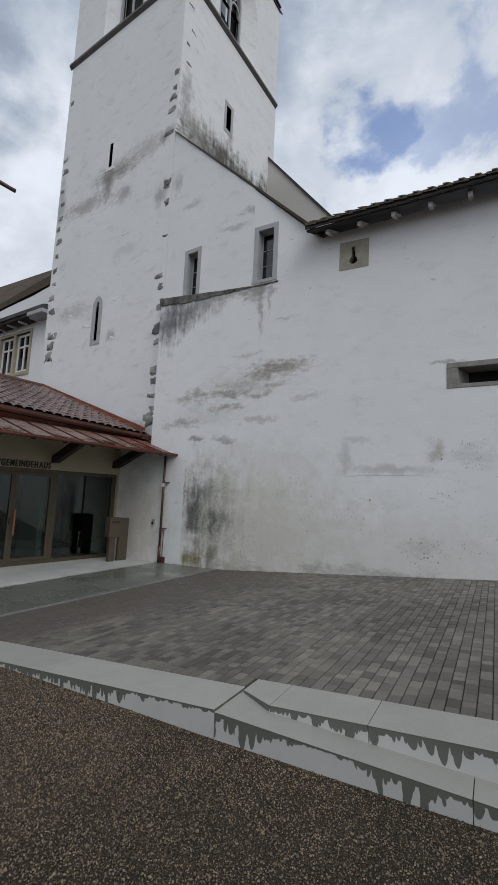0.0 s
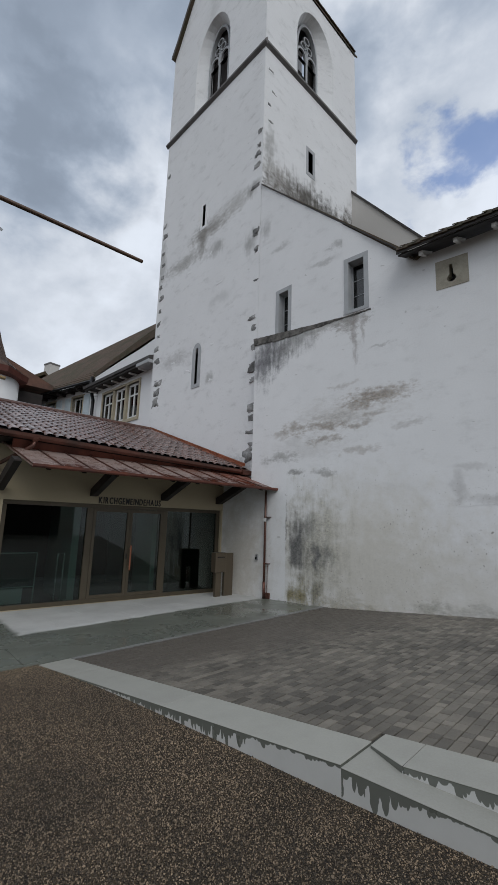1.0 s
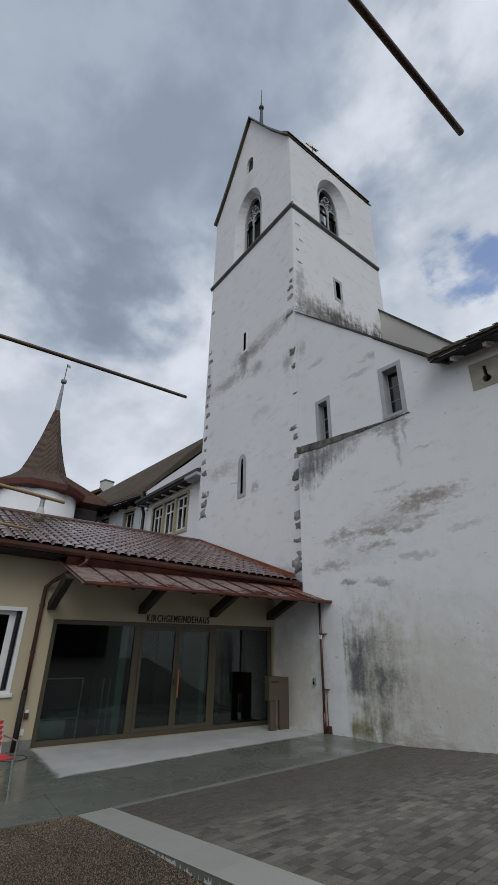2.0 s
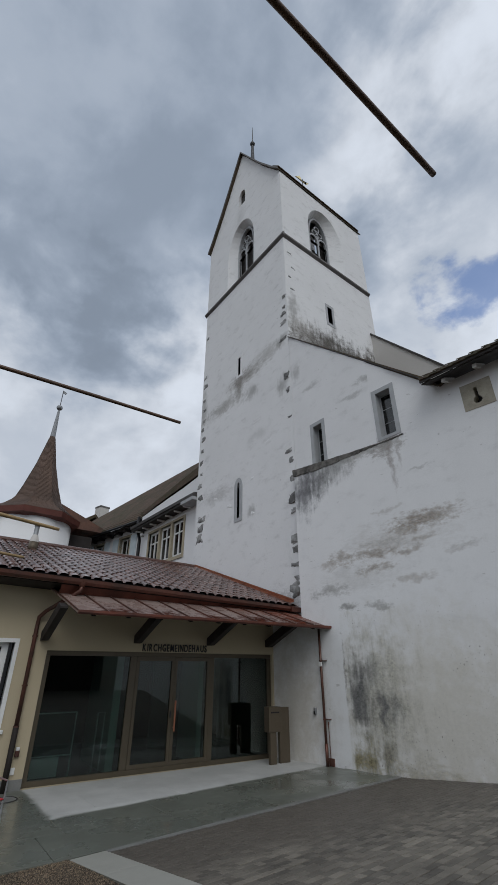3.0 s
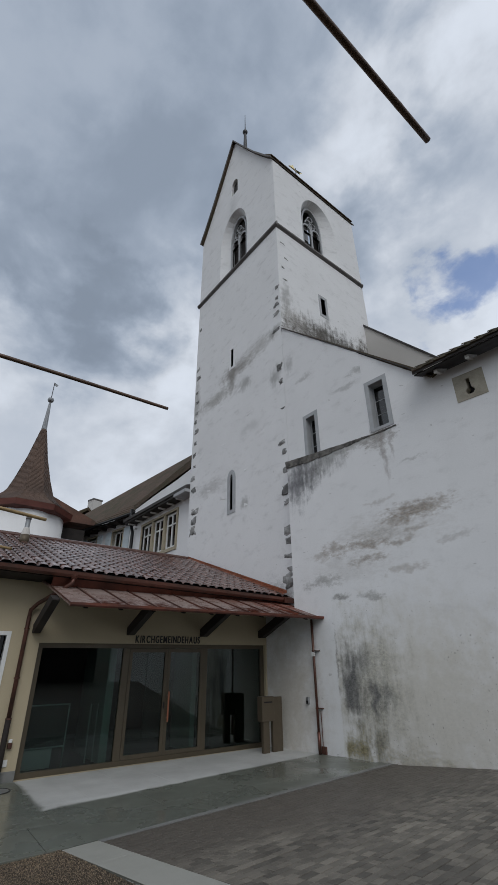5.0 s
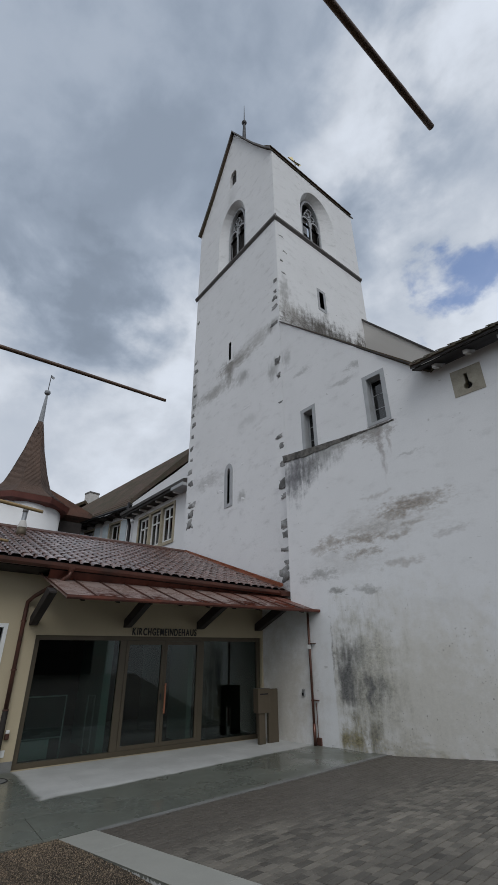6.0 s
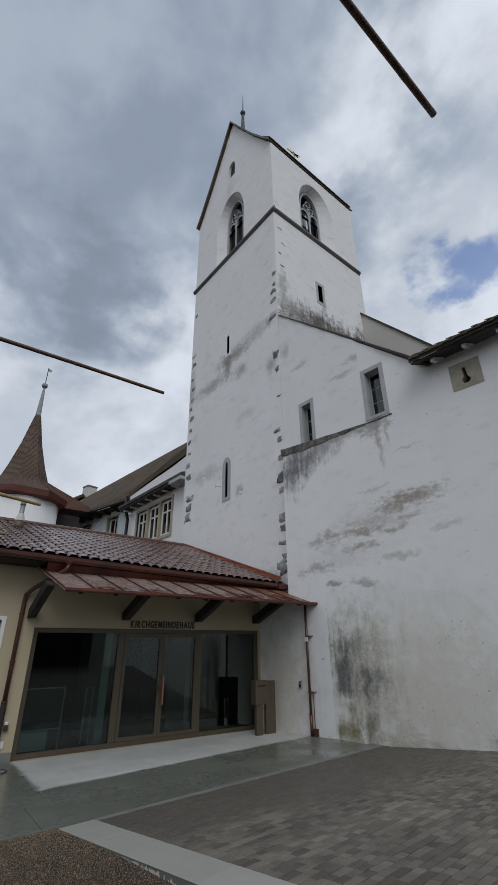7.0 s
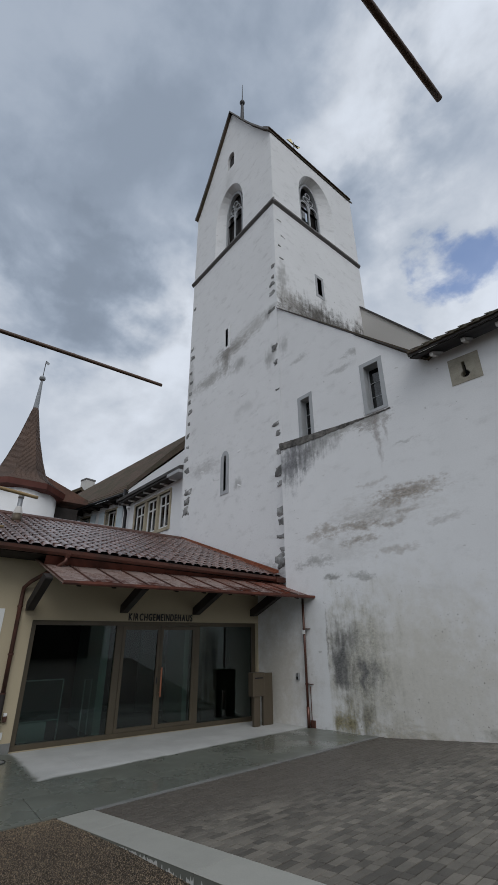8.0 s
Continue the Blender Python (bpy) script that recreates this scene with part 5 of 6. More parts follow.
part("cap", box(-0.255, -0.185, -0.06, 0.0, 0.60, 0.66, 0.008), white_frame, lamp, m=F_FRAME)
part("cover", box(-0.28, -0.20, -0.02, 0.0, 0.20, 0.32, 0.004), white_frame, lamp, m=F_FRAME)
bell_box = thing("key_box", "small steel key box on the white wall", "key box", tuple(P_FRAME @ Vector((-0.33, -0.03, 1.1))))
part("body", box(-0.37, -0.29, -0.06, 0.0, 1.02, 1.18, 0.008), steel, bell_box, m=P_FRAME)
part("flap", box(-0.36, -0.30, -0.075, -0.06, 1.03, 1.10, 0.004), black_metal, bell_box, m=P_FRAME)

post_box = thing("letterbox_stand", "bronze sheet letterbox stand beside the glass door", "letterbox", tuple(F_FRAME @ Vector((5.85, -0.75, 0))))
part("tall_plate", box(5.80, 6.115, -0.80, -0.71, -0.08, 1.17, 0.004), letterbox_mat, post_box, m=F_FRAME)
part("box", box(5.415, 5.796, -0.88, -0.66, 0.64, 1.19, 0.006), letterbox_mat, post_box, m=F_FRAME)
part("post", box(5.475, 5.665, -0.84, -0.74, -0.08, 0.638, 0.004), letterbox_mat, post_box, m=F_FRAME)
part("slot", box(5.475, 5.735, -0.884, -0.879, 1.05, 1.08), black_metal, post_box, m=F_FRAME)


def chair(m):
    ob = thing("terrace_chair", "steel tube terrace chair with red slats", "chair", (0, 0, 0), group="terrace chairs")
    for y in (-0.22, 0.22):
        part("side_frame", tube([(-0.26, y, 0.0), (-0.20, y, 0.44), (0.18, y, 0.46), (0.30, y, 0.88)], 0.012, sides=8), steel, ob)
        part("back_leg", tube([(0.30, y, 0.0), (0.12, y, 0.45)], 0.012, sides=8), steel, ob)
        part("armrest", tube([(-0.18, y * 1.12, 0.45), (-0.17, y * 1.15, 0.66), (0.24, y * 1.12, 0.68)], 0.012, sides=8), steel, ob)
    for i in range(6):
        part("seat_slat", box(-0.20 + i * 0.065, -0.15 + i * 0.065, -0.23, 0.23, 0.455, 0.47, 0.004), red_paint, ob)
    for i in range(5):
        z = 0.56 + 0.066 * i
        x0 = 0.18 + (z - 0.46) * 0.286
        part("back_slat", box(x0 - 0.006, x0 + 0.010, -0.22, 0.22, z, z + 0.05, 0.004), red_paint, ob)
    ob.matrix_world = m
    return ob


ch = chair(pose(-8.15, 1.62, pave_z(-8.15), 0, 0, 196))
copy_thing(ch, pose(-8.9, 0.75, pave_z(-8.9), 0, 0, 168))

vent = thing("roof_vent", "grey metal vent pipe with a collar on the tiled roof", "vent pipe", (-14.5, 2.75, 5.2))
part("pipe", tube([(-14.5, 2.75, 5.2), (-14.5, 2.75, 6.05)], 0.07, sides=14), zinc, vent, smooth=True)
part("base", lathe([(0.14, 5.2), (0.135, 5.50)], 14, (-14.5, 2.75)), letterbox_mat, vent, smooth=True)
part("collar", lathe([(0.137, 5.50), (0.12, 5.58), (0.085, 5.70), (0.072, 5.72)], 14, (-14.5, 2.75)), grey_wall, vent, "pale collar")
part("cap", lathe([(0.082, 5.98), (0.082, 6.06), (0.06, 6.08)], 14, (-14.5, 2.75)), strip_mat, vent, smooth=True)

# ---------------------------------------------------------------- houses behind
H_FRAME = pose(-24.5, 10.9, 0, 0, 0, 11.0)     # x along the house front, y into it
house = thing("old_house", "long white plastered house with a mossy tiled roof beside the tower", "house", (-30, 12, 0))
house_windows = [(-3.05, -1.95), (-6.1, -5.0), (-9.1, -8.0), (-12.1, -11.0)]
part("front_wall", panel([(-16, -0.6), (0.6, -0.6), (0.6, 10.1), (-16, 10.1)], [rect(a, b, 7.6, 9.55) for a, b in house_windows], 0.4), house_white, house, m=H_FRAME)
for a, b in house_windows:
    win = part("window", ring_frame(rect(a - 0.14, b + 0.14, 7.46, 9.69), rect(a, b, 7.6, 9.55), -0.03, 0.2), sand_frame, house, "sandstone framed window", m=H_FRAME)
    part("window_frame", ring_frame(rect(a, b, 7.6, 9.55), rect(a + 0.1, b - 0.1, 7.7, 9.45), 0.18, 0.25), white_frame, win, m=H_FRAME)
    part("mullion", box((a + b) / 2 - 0.04, (a + b) / 2 + 0.04, 0.18, 0.25, 7.7, 9.45), white_frame, win, m=H_FRAME)
    part("pane", box(a + 0.09, b - 0.09, 0.21, 0.22, 7.69, 9.46), old_glass, win, m=H_FRAME)
    part("dark_back", box(a - 0.1, b + 0.1, 0.42, 0.45, 7.5, 9.65), dark_mat, win, m=H_FRAME)
    for x0, x1 in ((a - 0.76, a - 0.16), (b + 0.16, b + 0.76)):
        shut = part("shutter", box(x0, x1, -0.06, -0.012, 7.5, 9.6), shutter_blue, house, "pale blue wooden shutter", m=H_FRAME)
        for i in range(9):
            part("shutter_slat", box(x0 + 0.07, x1 - 0.07, -0.072, -0.061, 7.65 + i * 0.2, 7.79 + i * 0.2), shutter_blue, shut, m=H_FRAME)
part("gutter", tube([(-16.5, -0.7, 10.08), (0.9, -0.7, 10.08)], 0.08, sides=8), black_metal, house, m=H_FRAME)
part("eaves_board", box(-16.4, 0.6, -0.6, -0.02, 9.95, 10.04), timber, house, m=H_FRAME)
for i in range(15):
    part("rafter_end", box(-15.6 + i * 1.05, -15.45 + i * 1.05, -0.56, -0.01, 9.80, 9.95), timber, house, m=H_FRAME)
part("side_wall", box(-16.0, -15.6, 0.41, 8.0, -0.5, 10.4), house_white, house, m=H_FRAME)
part("back_wall", box(-16.0, 8.0, 8.0, 8.3, -0.5, 10.4), house_white, house, m=H_FRAME)
part("cross_wall", prism([(-24.1, 9.0), (-16.55, 9.0), (-16.55, 10.80), (-17.8, 10.66), (-19.1, 10.52), (-20.9, 10.42), (-22.9, 10.27), (-24.1, 10.18)], 1, 10.2, 10.45), house_white, house)


def roof_quad(points, thick):
    bm = bmesh.new()
    top = [bm.verts.new(p) for p in points]
    low = [bm.verts.new(Vector(p) - Vector((0, 0, thick))) for p in points]
    bm.faces.new(top)
    bm.faces.new(low)
    for i in range(4):
        bm.faces.new((top[i], top[(i + 1) % 4], low[(i + 1) % 4], low[i]))
    return bm


E0, E1 = tuple(H_FRAME @ Vector((0.9, -0.65, 10.2))), tuple(H_FRAME @ Vector((-16.0, -0.65, 10.2)))
RIDGE_L, RIDGE_M, RIDGE_R = (-42.1, 14.70, 15.85), (-24.3, 15.40, 16.15), (-16.0, 15.73, 16.25)
main_roof = part("roof", roof_quad([E1, E0, RIDGE_M, RIDGE_L], 0.18), roof_dark, house, "mossy brown tiled roof")
side_roof = part("roof", roof_quad([(-24.3, 10.16, 10.42), (-16.0, 10.16, 11.03), RIDGE_R, RIDGE_M], 0.16), roof_dark, house, "mossy brown tiled roof")
part("roof", roof_quad([RIDGE_L, RIDGE_R, (-16.0, 22.0, 10.6), (-42.0, 21.0, 10.6)], 0.16), roof_dark, house, "mossy brown tiled roof")
for quad, holder, n in (([E1, E0, RIDGE_M, RIDGE_L], main_roof, 26), ([(-24.3, 10.16, 10.42), (-16.0, 10.16, 11.03), RIDGE_R, RIDGE_M], side_roof, 24)):
    a, b, c_, d_ = (Vector(p) for p in quad)
    bm = bmesh.new()
    for i in range(n):
        u, v = i / n, (i + 0.96) / n
        steps = 14
        for k in range(steps):
            f, g = k / steps, (k + 1) / steps
            up0, up1 = 0.075 + 0.03 * noise.noise(Vector((i * 1.9, k * 2.3, n))), 0.012
            p = [a.lerp(b, f).lerp(d_.lerp(c_, f), u), a.lerp(b, g).lerp(d_.lerp(c_, g), u), a.lerp(b, g).lerp(d_.lerp(c_, g), v), a.lerp(b, f).lerp(d_.lerp(c_, f), v)]
            q = [bm.verts.new(p[0] + Vector((0, 0, up0))), bm.verts.new(p[1] + Vector((0, 0, up0))), bm.verts.new(p[2] + Vector((0, 0, up1))), bm.verts.new(p[3] + Vector((0, 0, up1)))]
            lo = [bm.verts.new(p[0]), bm.verts.new(p[1])]
            bm.faces.new(q)
            bm.faces.new((lo[0], lo[1], q[1], q[0]))
    tagged(part("tile_course", bm, roof_dark, holder), kind="stuff")

bay = thing("house_bay", "projecting bay with three tall white windows and a small dark roof", "bay window", (-20.3, 10.2, 0))
BY = 9.9
part("bay_wall", panel([(-22.85, -0.6), (-16.55, -0.6), (-16.55, 8.98), (-22.85, 8.98)], [rect(-22.05, -18.26, 6.85, 8.62)], 0.3), house_white, bay, m=pose(0, BY, 0))
part("stone_frame", ring_frame(rect(-22.19, -18.12, 6.70, 8.74), rect(-22.05, -18.26, 6.85, 8.62), -0.05, 0.2), sand_frame, bay, "weathered sandstone frame", m=pose(0, BY, 0))
for i, x0 in enumerate((-22.05, -20.72, -19.39)):
    x1 = x0 + 1.13
    win = part("window", ring_frame(rect(x0, x1, 6.85, 8.62), rect(x0 + 0.12, x1 - 0.12, 6.97, 8.50), 0.08, 0.16), white_frame, bay, "white painted casement", m=pose(0, BY, 0))
    part("mullion", box(x0 + 0.52, x0 + 0.61, 0.07, 0.16, 6.97, 8.50), white_frame, win, m=pose(0, BY, 0))
    part("transom", box(x0 + 0.12, x1 - 0.12, 0.08, 0.15, 8.0, 8.07), white_frame, win, m=pose(0, BY, 0))
    part("pane", box(x0 + 0.11, x1 - 0.11, 0.11, 0.12, 6.96, 8.51), old_glass, win, m=pose(0, BY, 0))
    if i < 2:
        part("stone_post", box(x1, x1 + 0.2, -0.04, 0.2, 6.851, 8.619), sand_frame, bay, m=pose(0, BY, 0))
part("dark_back", box(-22.4, -17.9, 0.32, 0.36, 6.8, 8.9), dark_mat, bay, m=pose(0, BY, 0))
part("bay_roof", prism([(9.30, 9.10), (9.30, 9.26), (10.4, 9.62), (10.4, 9.0)], 0, -23.5, -16.5), roof_edge, bay, "small dark sheet roof")
part("eaves_board", box(-23.4, -17.62, 9.36, 9.898, 8.98, 9.09), timber, bay)
for i in range(7):
    part("rafter_end", box(-23.1 + i * 0.9, -23.02 + i * 0.9, 9.46, 9.89, 8.91, 8.98), white_frame, bay)
part("bargeboard", box(-17.6, -16.5, 9.28, 9.898, 8.94, 9.09), stone, bay, "pale weathered board end")
hdp = thing("house_downpipe", "black downpipe with a bend at the bay", "downpipe", (-24.4, 9.9, 5), group="downpipes")
part("pipe", tube([(-24.2, 10.05, 10.2), (-24.2, 10.02, 9.6), (-24.0, 9.75, 9.2), (-23.3, 9.72, 9.0), (-23.05, 9.74, 8.5), (-23.05, 9.76, 0.0)], 0.09, sides=10), black_metal, hdp, smooth=True)
chim = thing("chimney", "grey plastered chimney with a flat cap on the old house", "chimney", (-43.6, 13.6, 10))
part("stack", box(-0.5, 0.5, -0.5, 0.5, 8.0, 16.75), grey_wall, chim, m=pose(-43.4, 13.9, 0, 0, 0, 11))
part("cap", box(-0.54, 0.54, -0.54, 0.54, 16.75, 16.9), dark_stone, chim, m=pose(-43.4, 13.9, 0, 0, 0, 11))
link = thing("link_house", "low brown tiled roof between the round tower and the house", "house", (-42, 10, 0))
link_tile = mat("link_roof_tile", (0.165, 0.078, 0.052), 0.75, 0, 0.34, 1.2, 10, 0.7, 0.04, (0.07, 0.048, 0.036))
part("wall", box(-6.0, 1.0, 0.0, 8.0, -0.5, 11.6), house_white, link, m=pose(-41.6, 8.2, 0, 0, 0, 11))
part("roof", prism([(-0.6, 11.4), (-0.6, 11.6), (4.2, 15.3), (8.6, 11.6), (8.6, 11.4), (4.2, 15.0)], 0, -6.4, 1.4), roof_dark, link, m=pose(-41.6, 8.2, 0, 0, 0, 11))
part("connecting_roof", prism([(4.8, 10.1), (9.4, 10.1), (9.4, 10.4), (4.8, 12.2)], 0, -34.0, -28.6), link_tile, link)
part("connecting_wall", box(-32.6, -27.6, 5.2, 8.5, -0.5, 9.4), timber, link)

# Unseen wall, added so that the hall glass has something dark to reflect.
opposite = thing("garden_wall", "unseen plain dark wall added to darken the reflection in the glass", "wall", (4.5, -3, 0), kind="structure")
part("boarding", box(4.2, 4.5, -12, 7.9, 0.0, 3.0), timber, opposite)
part("capping", box(4.1, 4.6, -12.1, 8.0, 3.0, 3.08), dark_stone, opposite)

turret = thing("round_tower", "white round tower with a steep eight-sided tiled spire", "tower", (-27.7, 4.9, 0))
TC = (-27.7, 4.9)
part("drum", lathe([(2.2, -0.5), (2.2, 9.6)], 40, TC), house_white, turret, smooth=True)
spire_brown = mat("spire_tile", (0.115, 0.070, 0.048), 0.75, 0, 0.3, 0.8, 14, 0.6, 0.03, (0.075, 0.05, 0.038))
fascia_red = mat("red_brown_fascia", (0.125, 0.034, 0.022), 0.6, 0, 0.2, 2.0, 30, 0.1, 0.004)
part("eaves_fascia", lathe([(2.15, 9.50), (2.62, 9.66), (2.66, 9.98), (2.0, 10.1)], 8, TC), fascia_red, turret, "red-brown eaves boarding")
SP = [(2.62, 10.0), (1.95, 10.42), (1.58, 10.75), (1.36, 11.05), (1.02, 12.0), (0.59, 13.5), (0.19, 15.4), (0.15, 15.6)]
spire = part("spire", lathe(SP, 8, TC), spire_brown, turret, "brown shingled spire")
def spire_r(z):
    for (r0, z0), (r1, z1) in zip(SP, SP[1:]):
        if z0 <= z <= z1:
            return r0 + (r1 - r0) * (z - z0) / (z1 - z0)
    return SP[-1][0]
bm = bmesh.new()
z = 10.05
while z < 15.4:
    lathe([(spire_r(z) + 0.020, z), (spire_r(z + 0.09) + 0.004, z + 0.09)], 8, TC, bm)
    z += 0.09
tagged(part("shingle_course", bm, spire_brown, spire), kind="stuff")
part("metal_tip", lathe([(0.17, 15.5), (0.12, 16.6), (0.08, 17.4), (0.05, 17.6)], 10, TC), zinc, turret)
part("ball", lathe([(0.05, 17.55), (0.17, 17.65), (0.2, 17.75), (0.17, 17.87), (0.05, 17.95)], 12, TC), zinc, turret)
part("vane_rod", tube([(*TC, 17.9), (*TC, 19.15)], 0.025), black_metal, turret)
part("vane_flag", prism([(4.92, 18.95), (5.10, 18.90), (5.16, 19.04), (4.92, 19.15)], 0, -27.72, -27.68), zinc, turret)

# ---------------------------------------------------------------- bamboo frame overhead
pergola = thing("pergola_frame", "plain dark pergola beam on posts carrying bamboo poles", "pergola", (-2.4, -2.6, 0.4))
for x, top_z in ((-6.2, 2.86), (1.6, 3.16)):
    part("post", box(x - 0.05, x + 0.05, -2.65, -2.55, 0.0, top_z), timber, pergola)
part("beam", tube([(-6.3, -2.6, 2.84), (1.8, -2.6, 3.15)], 0.05), timber, pergola)


def bamboo_pole(tip, tail, r_tip, r_tail, material, label):
    ob = thing("bamboo_pole", label, "pole", tip, group="bamboo poles")
    a, b = Vector(tip), Vector(tail)
    length = (b - a).length
    pts, rad = [], []
    stops = [(0.0, 1.0)]
    d = 0.12
    while d < length - 0.1:
        stops += [(d - 0.07, 1.0), (d - 0.008, 1.01), (d, 1.06), (d + 0.010, 1.04), (d + 0.022, 1.0)]
        d += 0.31
    stops.append((length, 1.0))
    for d, k in stops:
        u = d / length
        pts.append(a + (b - a) * u + Vector((0.004 * math.sin(u * 9.0), 0, 0.004 * math.sin(u * 7.0))))
        rad.append((r_tip + (r_tail - r_tip) * u) * k)
    part("cane", tube(pts, 0, sides=12, taper=rad), material, ob, smooth=True)
    return ob


DARKL = "dark brown bamboo pole with nodes reaching out overhead"
bamboo_pole((-0.27, 0.83, 3.20), (-0.285, -2.75, 3.19), 0.0075, 0.0105, bamboo, DARKL)
bamboo_pole((-1.805, 0.935, 3.20), (-1.85, -2.75, 3.08), 0.008, 0.012, bamboo, DARKL)
bamboo_pole((-3.37, 0.81, 2.97), (-2.55, -2.75, 3.03), 0.012, 0.020, bamboo_pale, "pale yellow bamboo pole reaching out overhead")
bamboo_pole((-4.45, 0.81, 2.96), (-3.6, -2.75, 3.0), 0.012, 0.020, bamboo_pale, "pale yellow bamboo pole reaching out overhead")

# ---------------------------------------------------------------- small pieces: roof tiles, pavers, gravel
def tile_mesh(width, length):
    """A clay tile with a raised roll, lying along y, its lower nose at y 0."""
    prof_ = [(-0.5, 0.0), (-0.42, 0.0), (-0.36, 0.032), (-0.20, 0.044), (0.14, 0.045), (0.33, 0.032), (0.40, 0.0), (0.52, 0.0)]
    bm = bmesh.new()
    rows_ = []
    for y, dz in ((0.0, 0.005), (length, 0.0)):
        rows_.append([bm.verts.new((x * width, y, z + dz)) for x, z in prof_])
    low_ = [bm.verts.new((x * width, 0.0, z + 0.004)) for x, z in prof_]
    for i in range(len(prof_) - 1):
        bm.faces.new((rows_[0][i], rows_[0][i + 1], rows_[1][i + 1], rows_[1][i]))
        bm.faces.new((low_[i], low_[i + 1], rows_[0][i + 1], rows_[0][i]))
    return bm


TW, TL = 0.25, 0.36
tile_me = to_mesh("roof_tile", tile_mesh(TW, TL * 1.18), tile_mat)
tv = [v.co.copy() for v in tile_me.vertices]
tf = [tuple(p.vertices) for p in tile_me.polygons]
slope_len = (roof_pt(0, 1) - roof_pt(0, 0)).length
n_rows = int(slope_len / TL)
jv, jf = [], []
rng = random.Random(21)
count = 0
for r in range(n_rows + 1):
    v0 = r * TL / slope_len
    end = roof_end(v0) - 0.14
    k = 0
    s = end
    while s > S0:
        p0 = roof_pt(s, min(v0, 1.0), 0.0)
        p1 = roof_pt(s, min(v0, 1.0) + 0.03, 0.0)
        px = roof_pt(s + 0.1, min(v0, 1.0), 0.0)
        yv = (p1 - p0).normalized()
        xv = (px - p0).normalized()
        zv = xv.cross(yv).normalized()
        m = Matrix((( *xv, 0), (*yv, 0), (*zv, 0), (0, 0, 0, 1))).transposed()
        m.translation = p0 + zv * (rng.uniform(-0.004, 0.004) - 0.01) - yv * 0.06
        if r < 8 and s > -1.5 and count < 300:
            part("roof_tile", tile_me, tile_mat, roof, m=F_FRAME @ m)
            count += 1
        else:
            b0 = len(jv)
            jv += [tuple(m @ c) for c in tv]
            jf += [tuple(b0 + i for i in f) for f in tf]
        s -= TW
me = bpy.data.meshes.new("tile_field")
me.from_pydata(jv, [], jf)
me.materials.append(tile_mat)
tagged(part("tile_field", me, tile_mat, roof, m=F_FRAME), kind="stuff")

forecourt = thing("pavement", "forecourt of narrow grey-brown concrete pavers, damp, rising to one side", "pavement", tuple(P_FRAME @ Vector((6, -3, 0))), kind="structure")
PS0, PS1, PD0, PD1 = 1.965, 13.0, -6.54, -0.002
bm = bmesh.new()
ring = [(PS0, PD0), (PS1, PD0), (PS1, 0.3), (PS0, 0.3)]
top = [bm.verts.new((s, d, pave_local(s, d) - 0.016)) for s, d in ring]
low = [bm.verts.new((s, d, -0.5)) for s, d in ring]
bm.faces.new(top)
bm.faces.new(low)
for i in range(4):
    bm.faces.new((top[i], top[(i + 1) % 4], low[(i + 1) % 4], low[i]))
part("joint_bed", bm, joint_mat, forecourt, m=P_FRAME)


def paver_mesh(w, l, h=0.05):
    bm = box(-w / 2, w / 2, -l / 2, l / 2, -h, 0)
    bmesh.ops.bevel(bm, geom=[e for e in bm.edges if all(v.co.z > -0.001 for v in e.verts)], offset=0.004, segments=1, affect="EDGES")
    return bm


ROW = 0.097
kinds = {L: to_mesh("paver", paver_mesh(ROW - 0.006, L - 0.006), paver_mat) for L in (0.10, 0.15, 0.20)}
raw = {L: ([v.co.copy() for v in me.vertices], [tuple(p.vertices) for p in me.polygons]) for L, me in kinds.items()}
tilt = math.degrees(math.atan(0.092))
rng = random.Random(8)
jv, jf, count = [], [], 0
s = PS0 + ROW / 2
while s < PS1:
    d = PD0
    if s > 6.56:
        d = -6.37
    while d < PD1:
        L = rng.choice((0.10, 0.10, 0.15, 0.15, 0.20, 0.20))
        c = d + L / 2
        if c + L / 2 > 0.25:
            break
        m = pose(s, c, pave_local(s, c) + rng.uniform(-0.0025, 0.0025), rng.uniform(-0.5, 0.5), -tilt + rng.uniform(-0.6, 0.6), rng.uniform(-0.4, 0.4))
        if 6.9 < s < 9.6 and d < -5.2 and count < 300:
            part("paver", kinds[L], paver_mat, forecourt, m=P_FRAME @ m)
            count += 1
        else:
            b0 = len(jv)
            vs_, fs_ = raw[L]
            jv += [tuple(m @ v) for v in vs_]
            jf += [tuple(b0 + i for i in f) for f in fs_]
        d += L
    s += ROW
me = bpy.data.meshes.new("paver_field")
me.from_pydata(jv, [], jf)
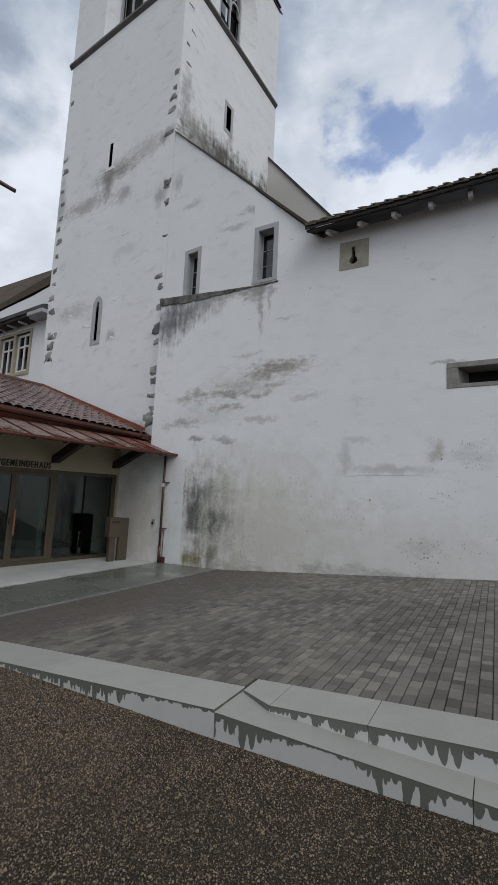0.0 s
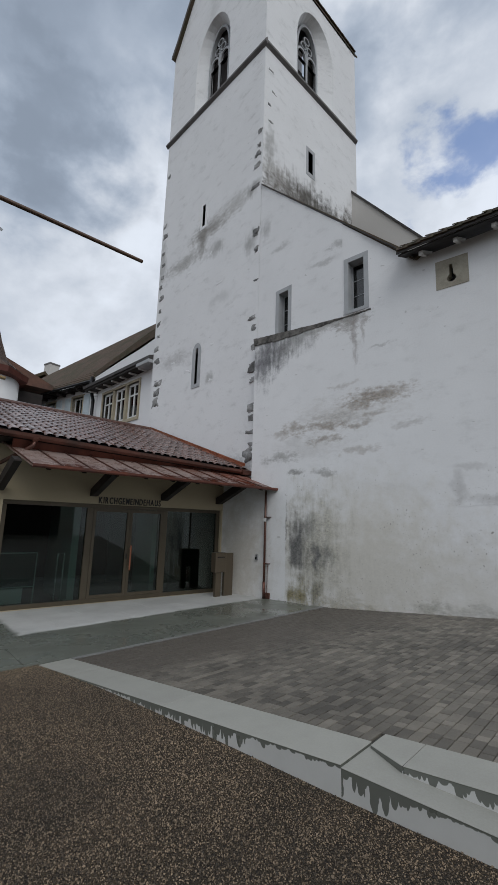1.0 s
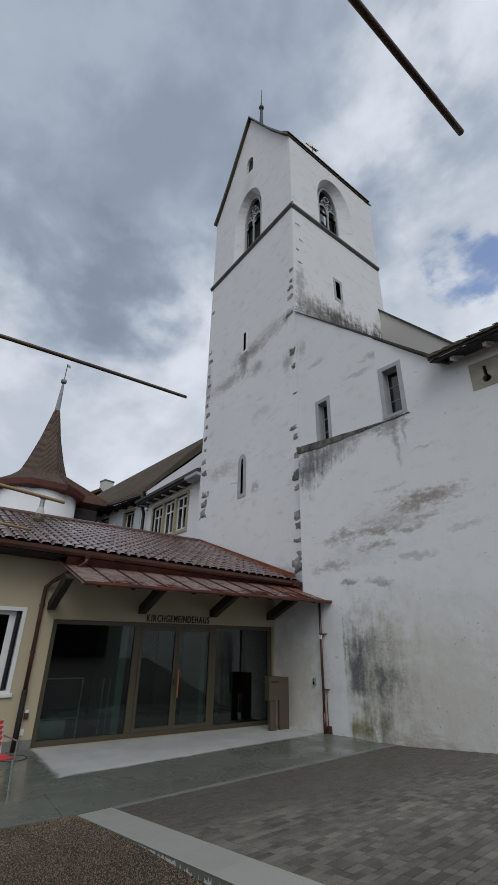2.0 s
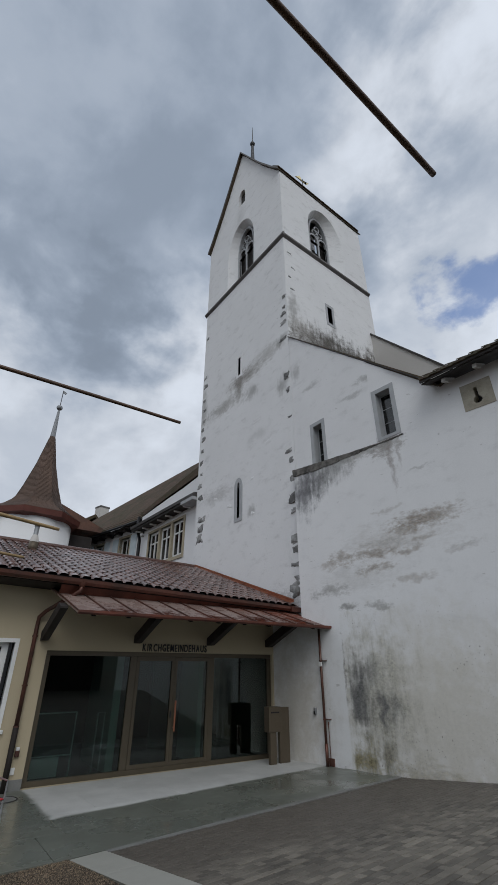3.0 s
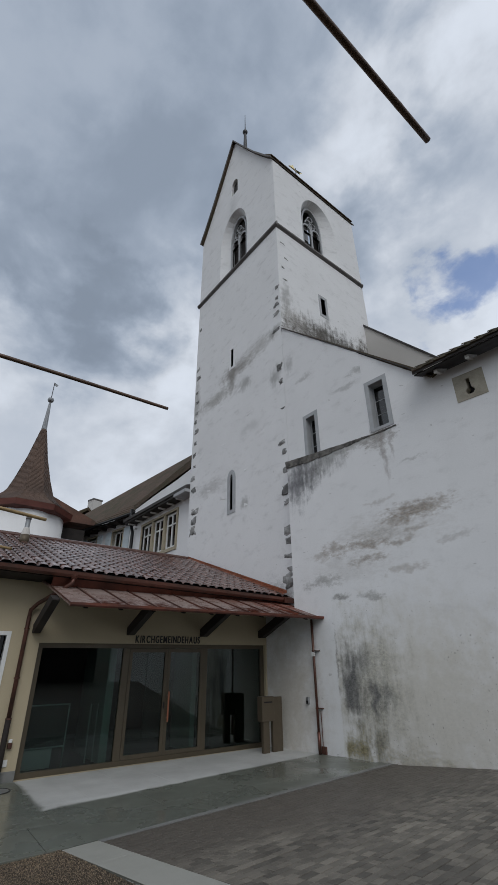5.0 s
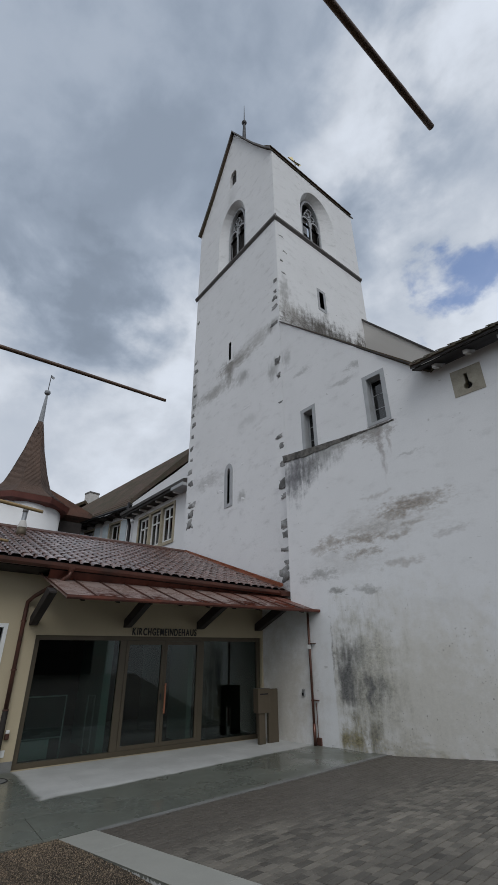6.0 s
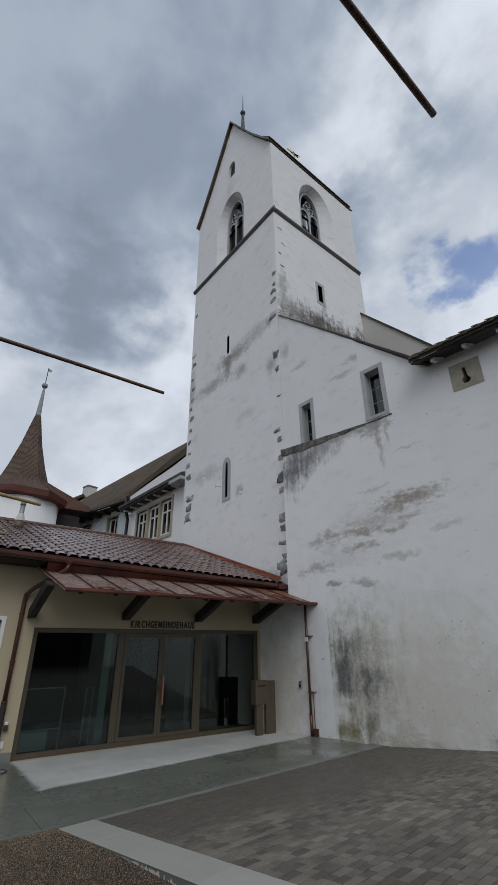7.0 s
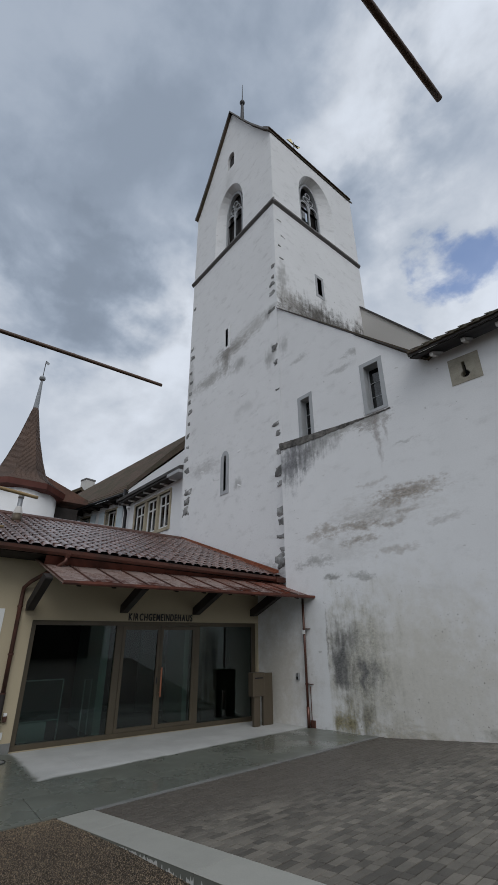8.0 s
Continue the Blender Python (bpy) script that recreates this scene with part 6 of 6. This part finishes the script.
me.materials.append(paver_mat)
tagged(part("paver_field", me, paver_mat, forecourt, m=P_FRAME), kind="stuff")

# loose gravel
g = np.random.default_rng(5)
n = 230000
gx, gy = g.uniform(-6.95, 2.2, n), g.uniform(-0.3, 3.05, n)
kerb_y = 2.327 + 0.07 * (gx + 8.56) - 0.004
keep = (gy < kerb_y) & ~((gx < -6.74)) & ((gx + 0.05) ** 2 + (gy - 0.1) ** 2 > 1.0)
gx, gy = gx[keep], gy[keep]
n = len(gx)
knots = np.arange(-7.0, 4.0)
gz = ground_z(gx) + np.interp(gx, knots, banked(knots)) * np.clip((gy - 1.5) / (kerb_y[keep] - 1.5), 0.0, 1.0) + 0.002
oct_v = np.array([(1, 0, 0), (-1, 0, 0), (0, 1, 0), (0, -1, 0), (0, 0, 1), (0, 0, -1)], float)
oct_f = np.array([(0, 2, 4), (2, 1, 4), (1, 3, 4), (3, 0, 4), (2, 0, 5), (1, 2, 5), (3, 1, 5), (0, 3, 5)])
size = g.uniform(0.0022, 0.0054, n) * np.where(g.random(n) < 0.02, 1.7, 1.0)
V = oct_v[None] * (size[:, None, None] * g.uniform(0.6, 1.4, (n, 1, 3))) * g.uniform(0.75, 1.25, (n, 6, 1))
ang = g.uniform(0, 2 * np.pi, n)
ca, sa = np.cos(ang)[:, None], np.sin(ang)[:, None]
tl = g.uniform(-0.7, 0.7, n)
ct, st = np.cos(tl)[:, None], np.sin(tl)[:, None]
X, Y, Z = V[..., 0], V[..., 1], V[..., 2]
X, Z = X * ct - Z * st, X * st + Z * ct
X, Y = X * ca - Y * sa, X * sa + Y * ca
V = np.stack([X + gx[:, None], Y + gy[:, None], Z + (gz + size * 0.25)[:, None]], -1).reshape(-1, 3)
F = (oct_f[None] + (np.arange(n) * 6)[:, None, None]).reshape(-1, 3)
me = bpy.data.meshes.new("gravel")
me.from_pydata(V.tolist(), [], F.tolist())
me.materials.append(gravel_mat)
tagged(new("gravel", me), "loose brown and grey gravel chips, wet", "gravel", kind="stuff")
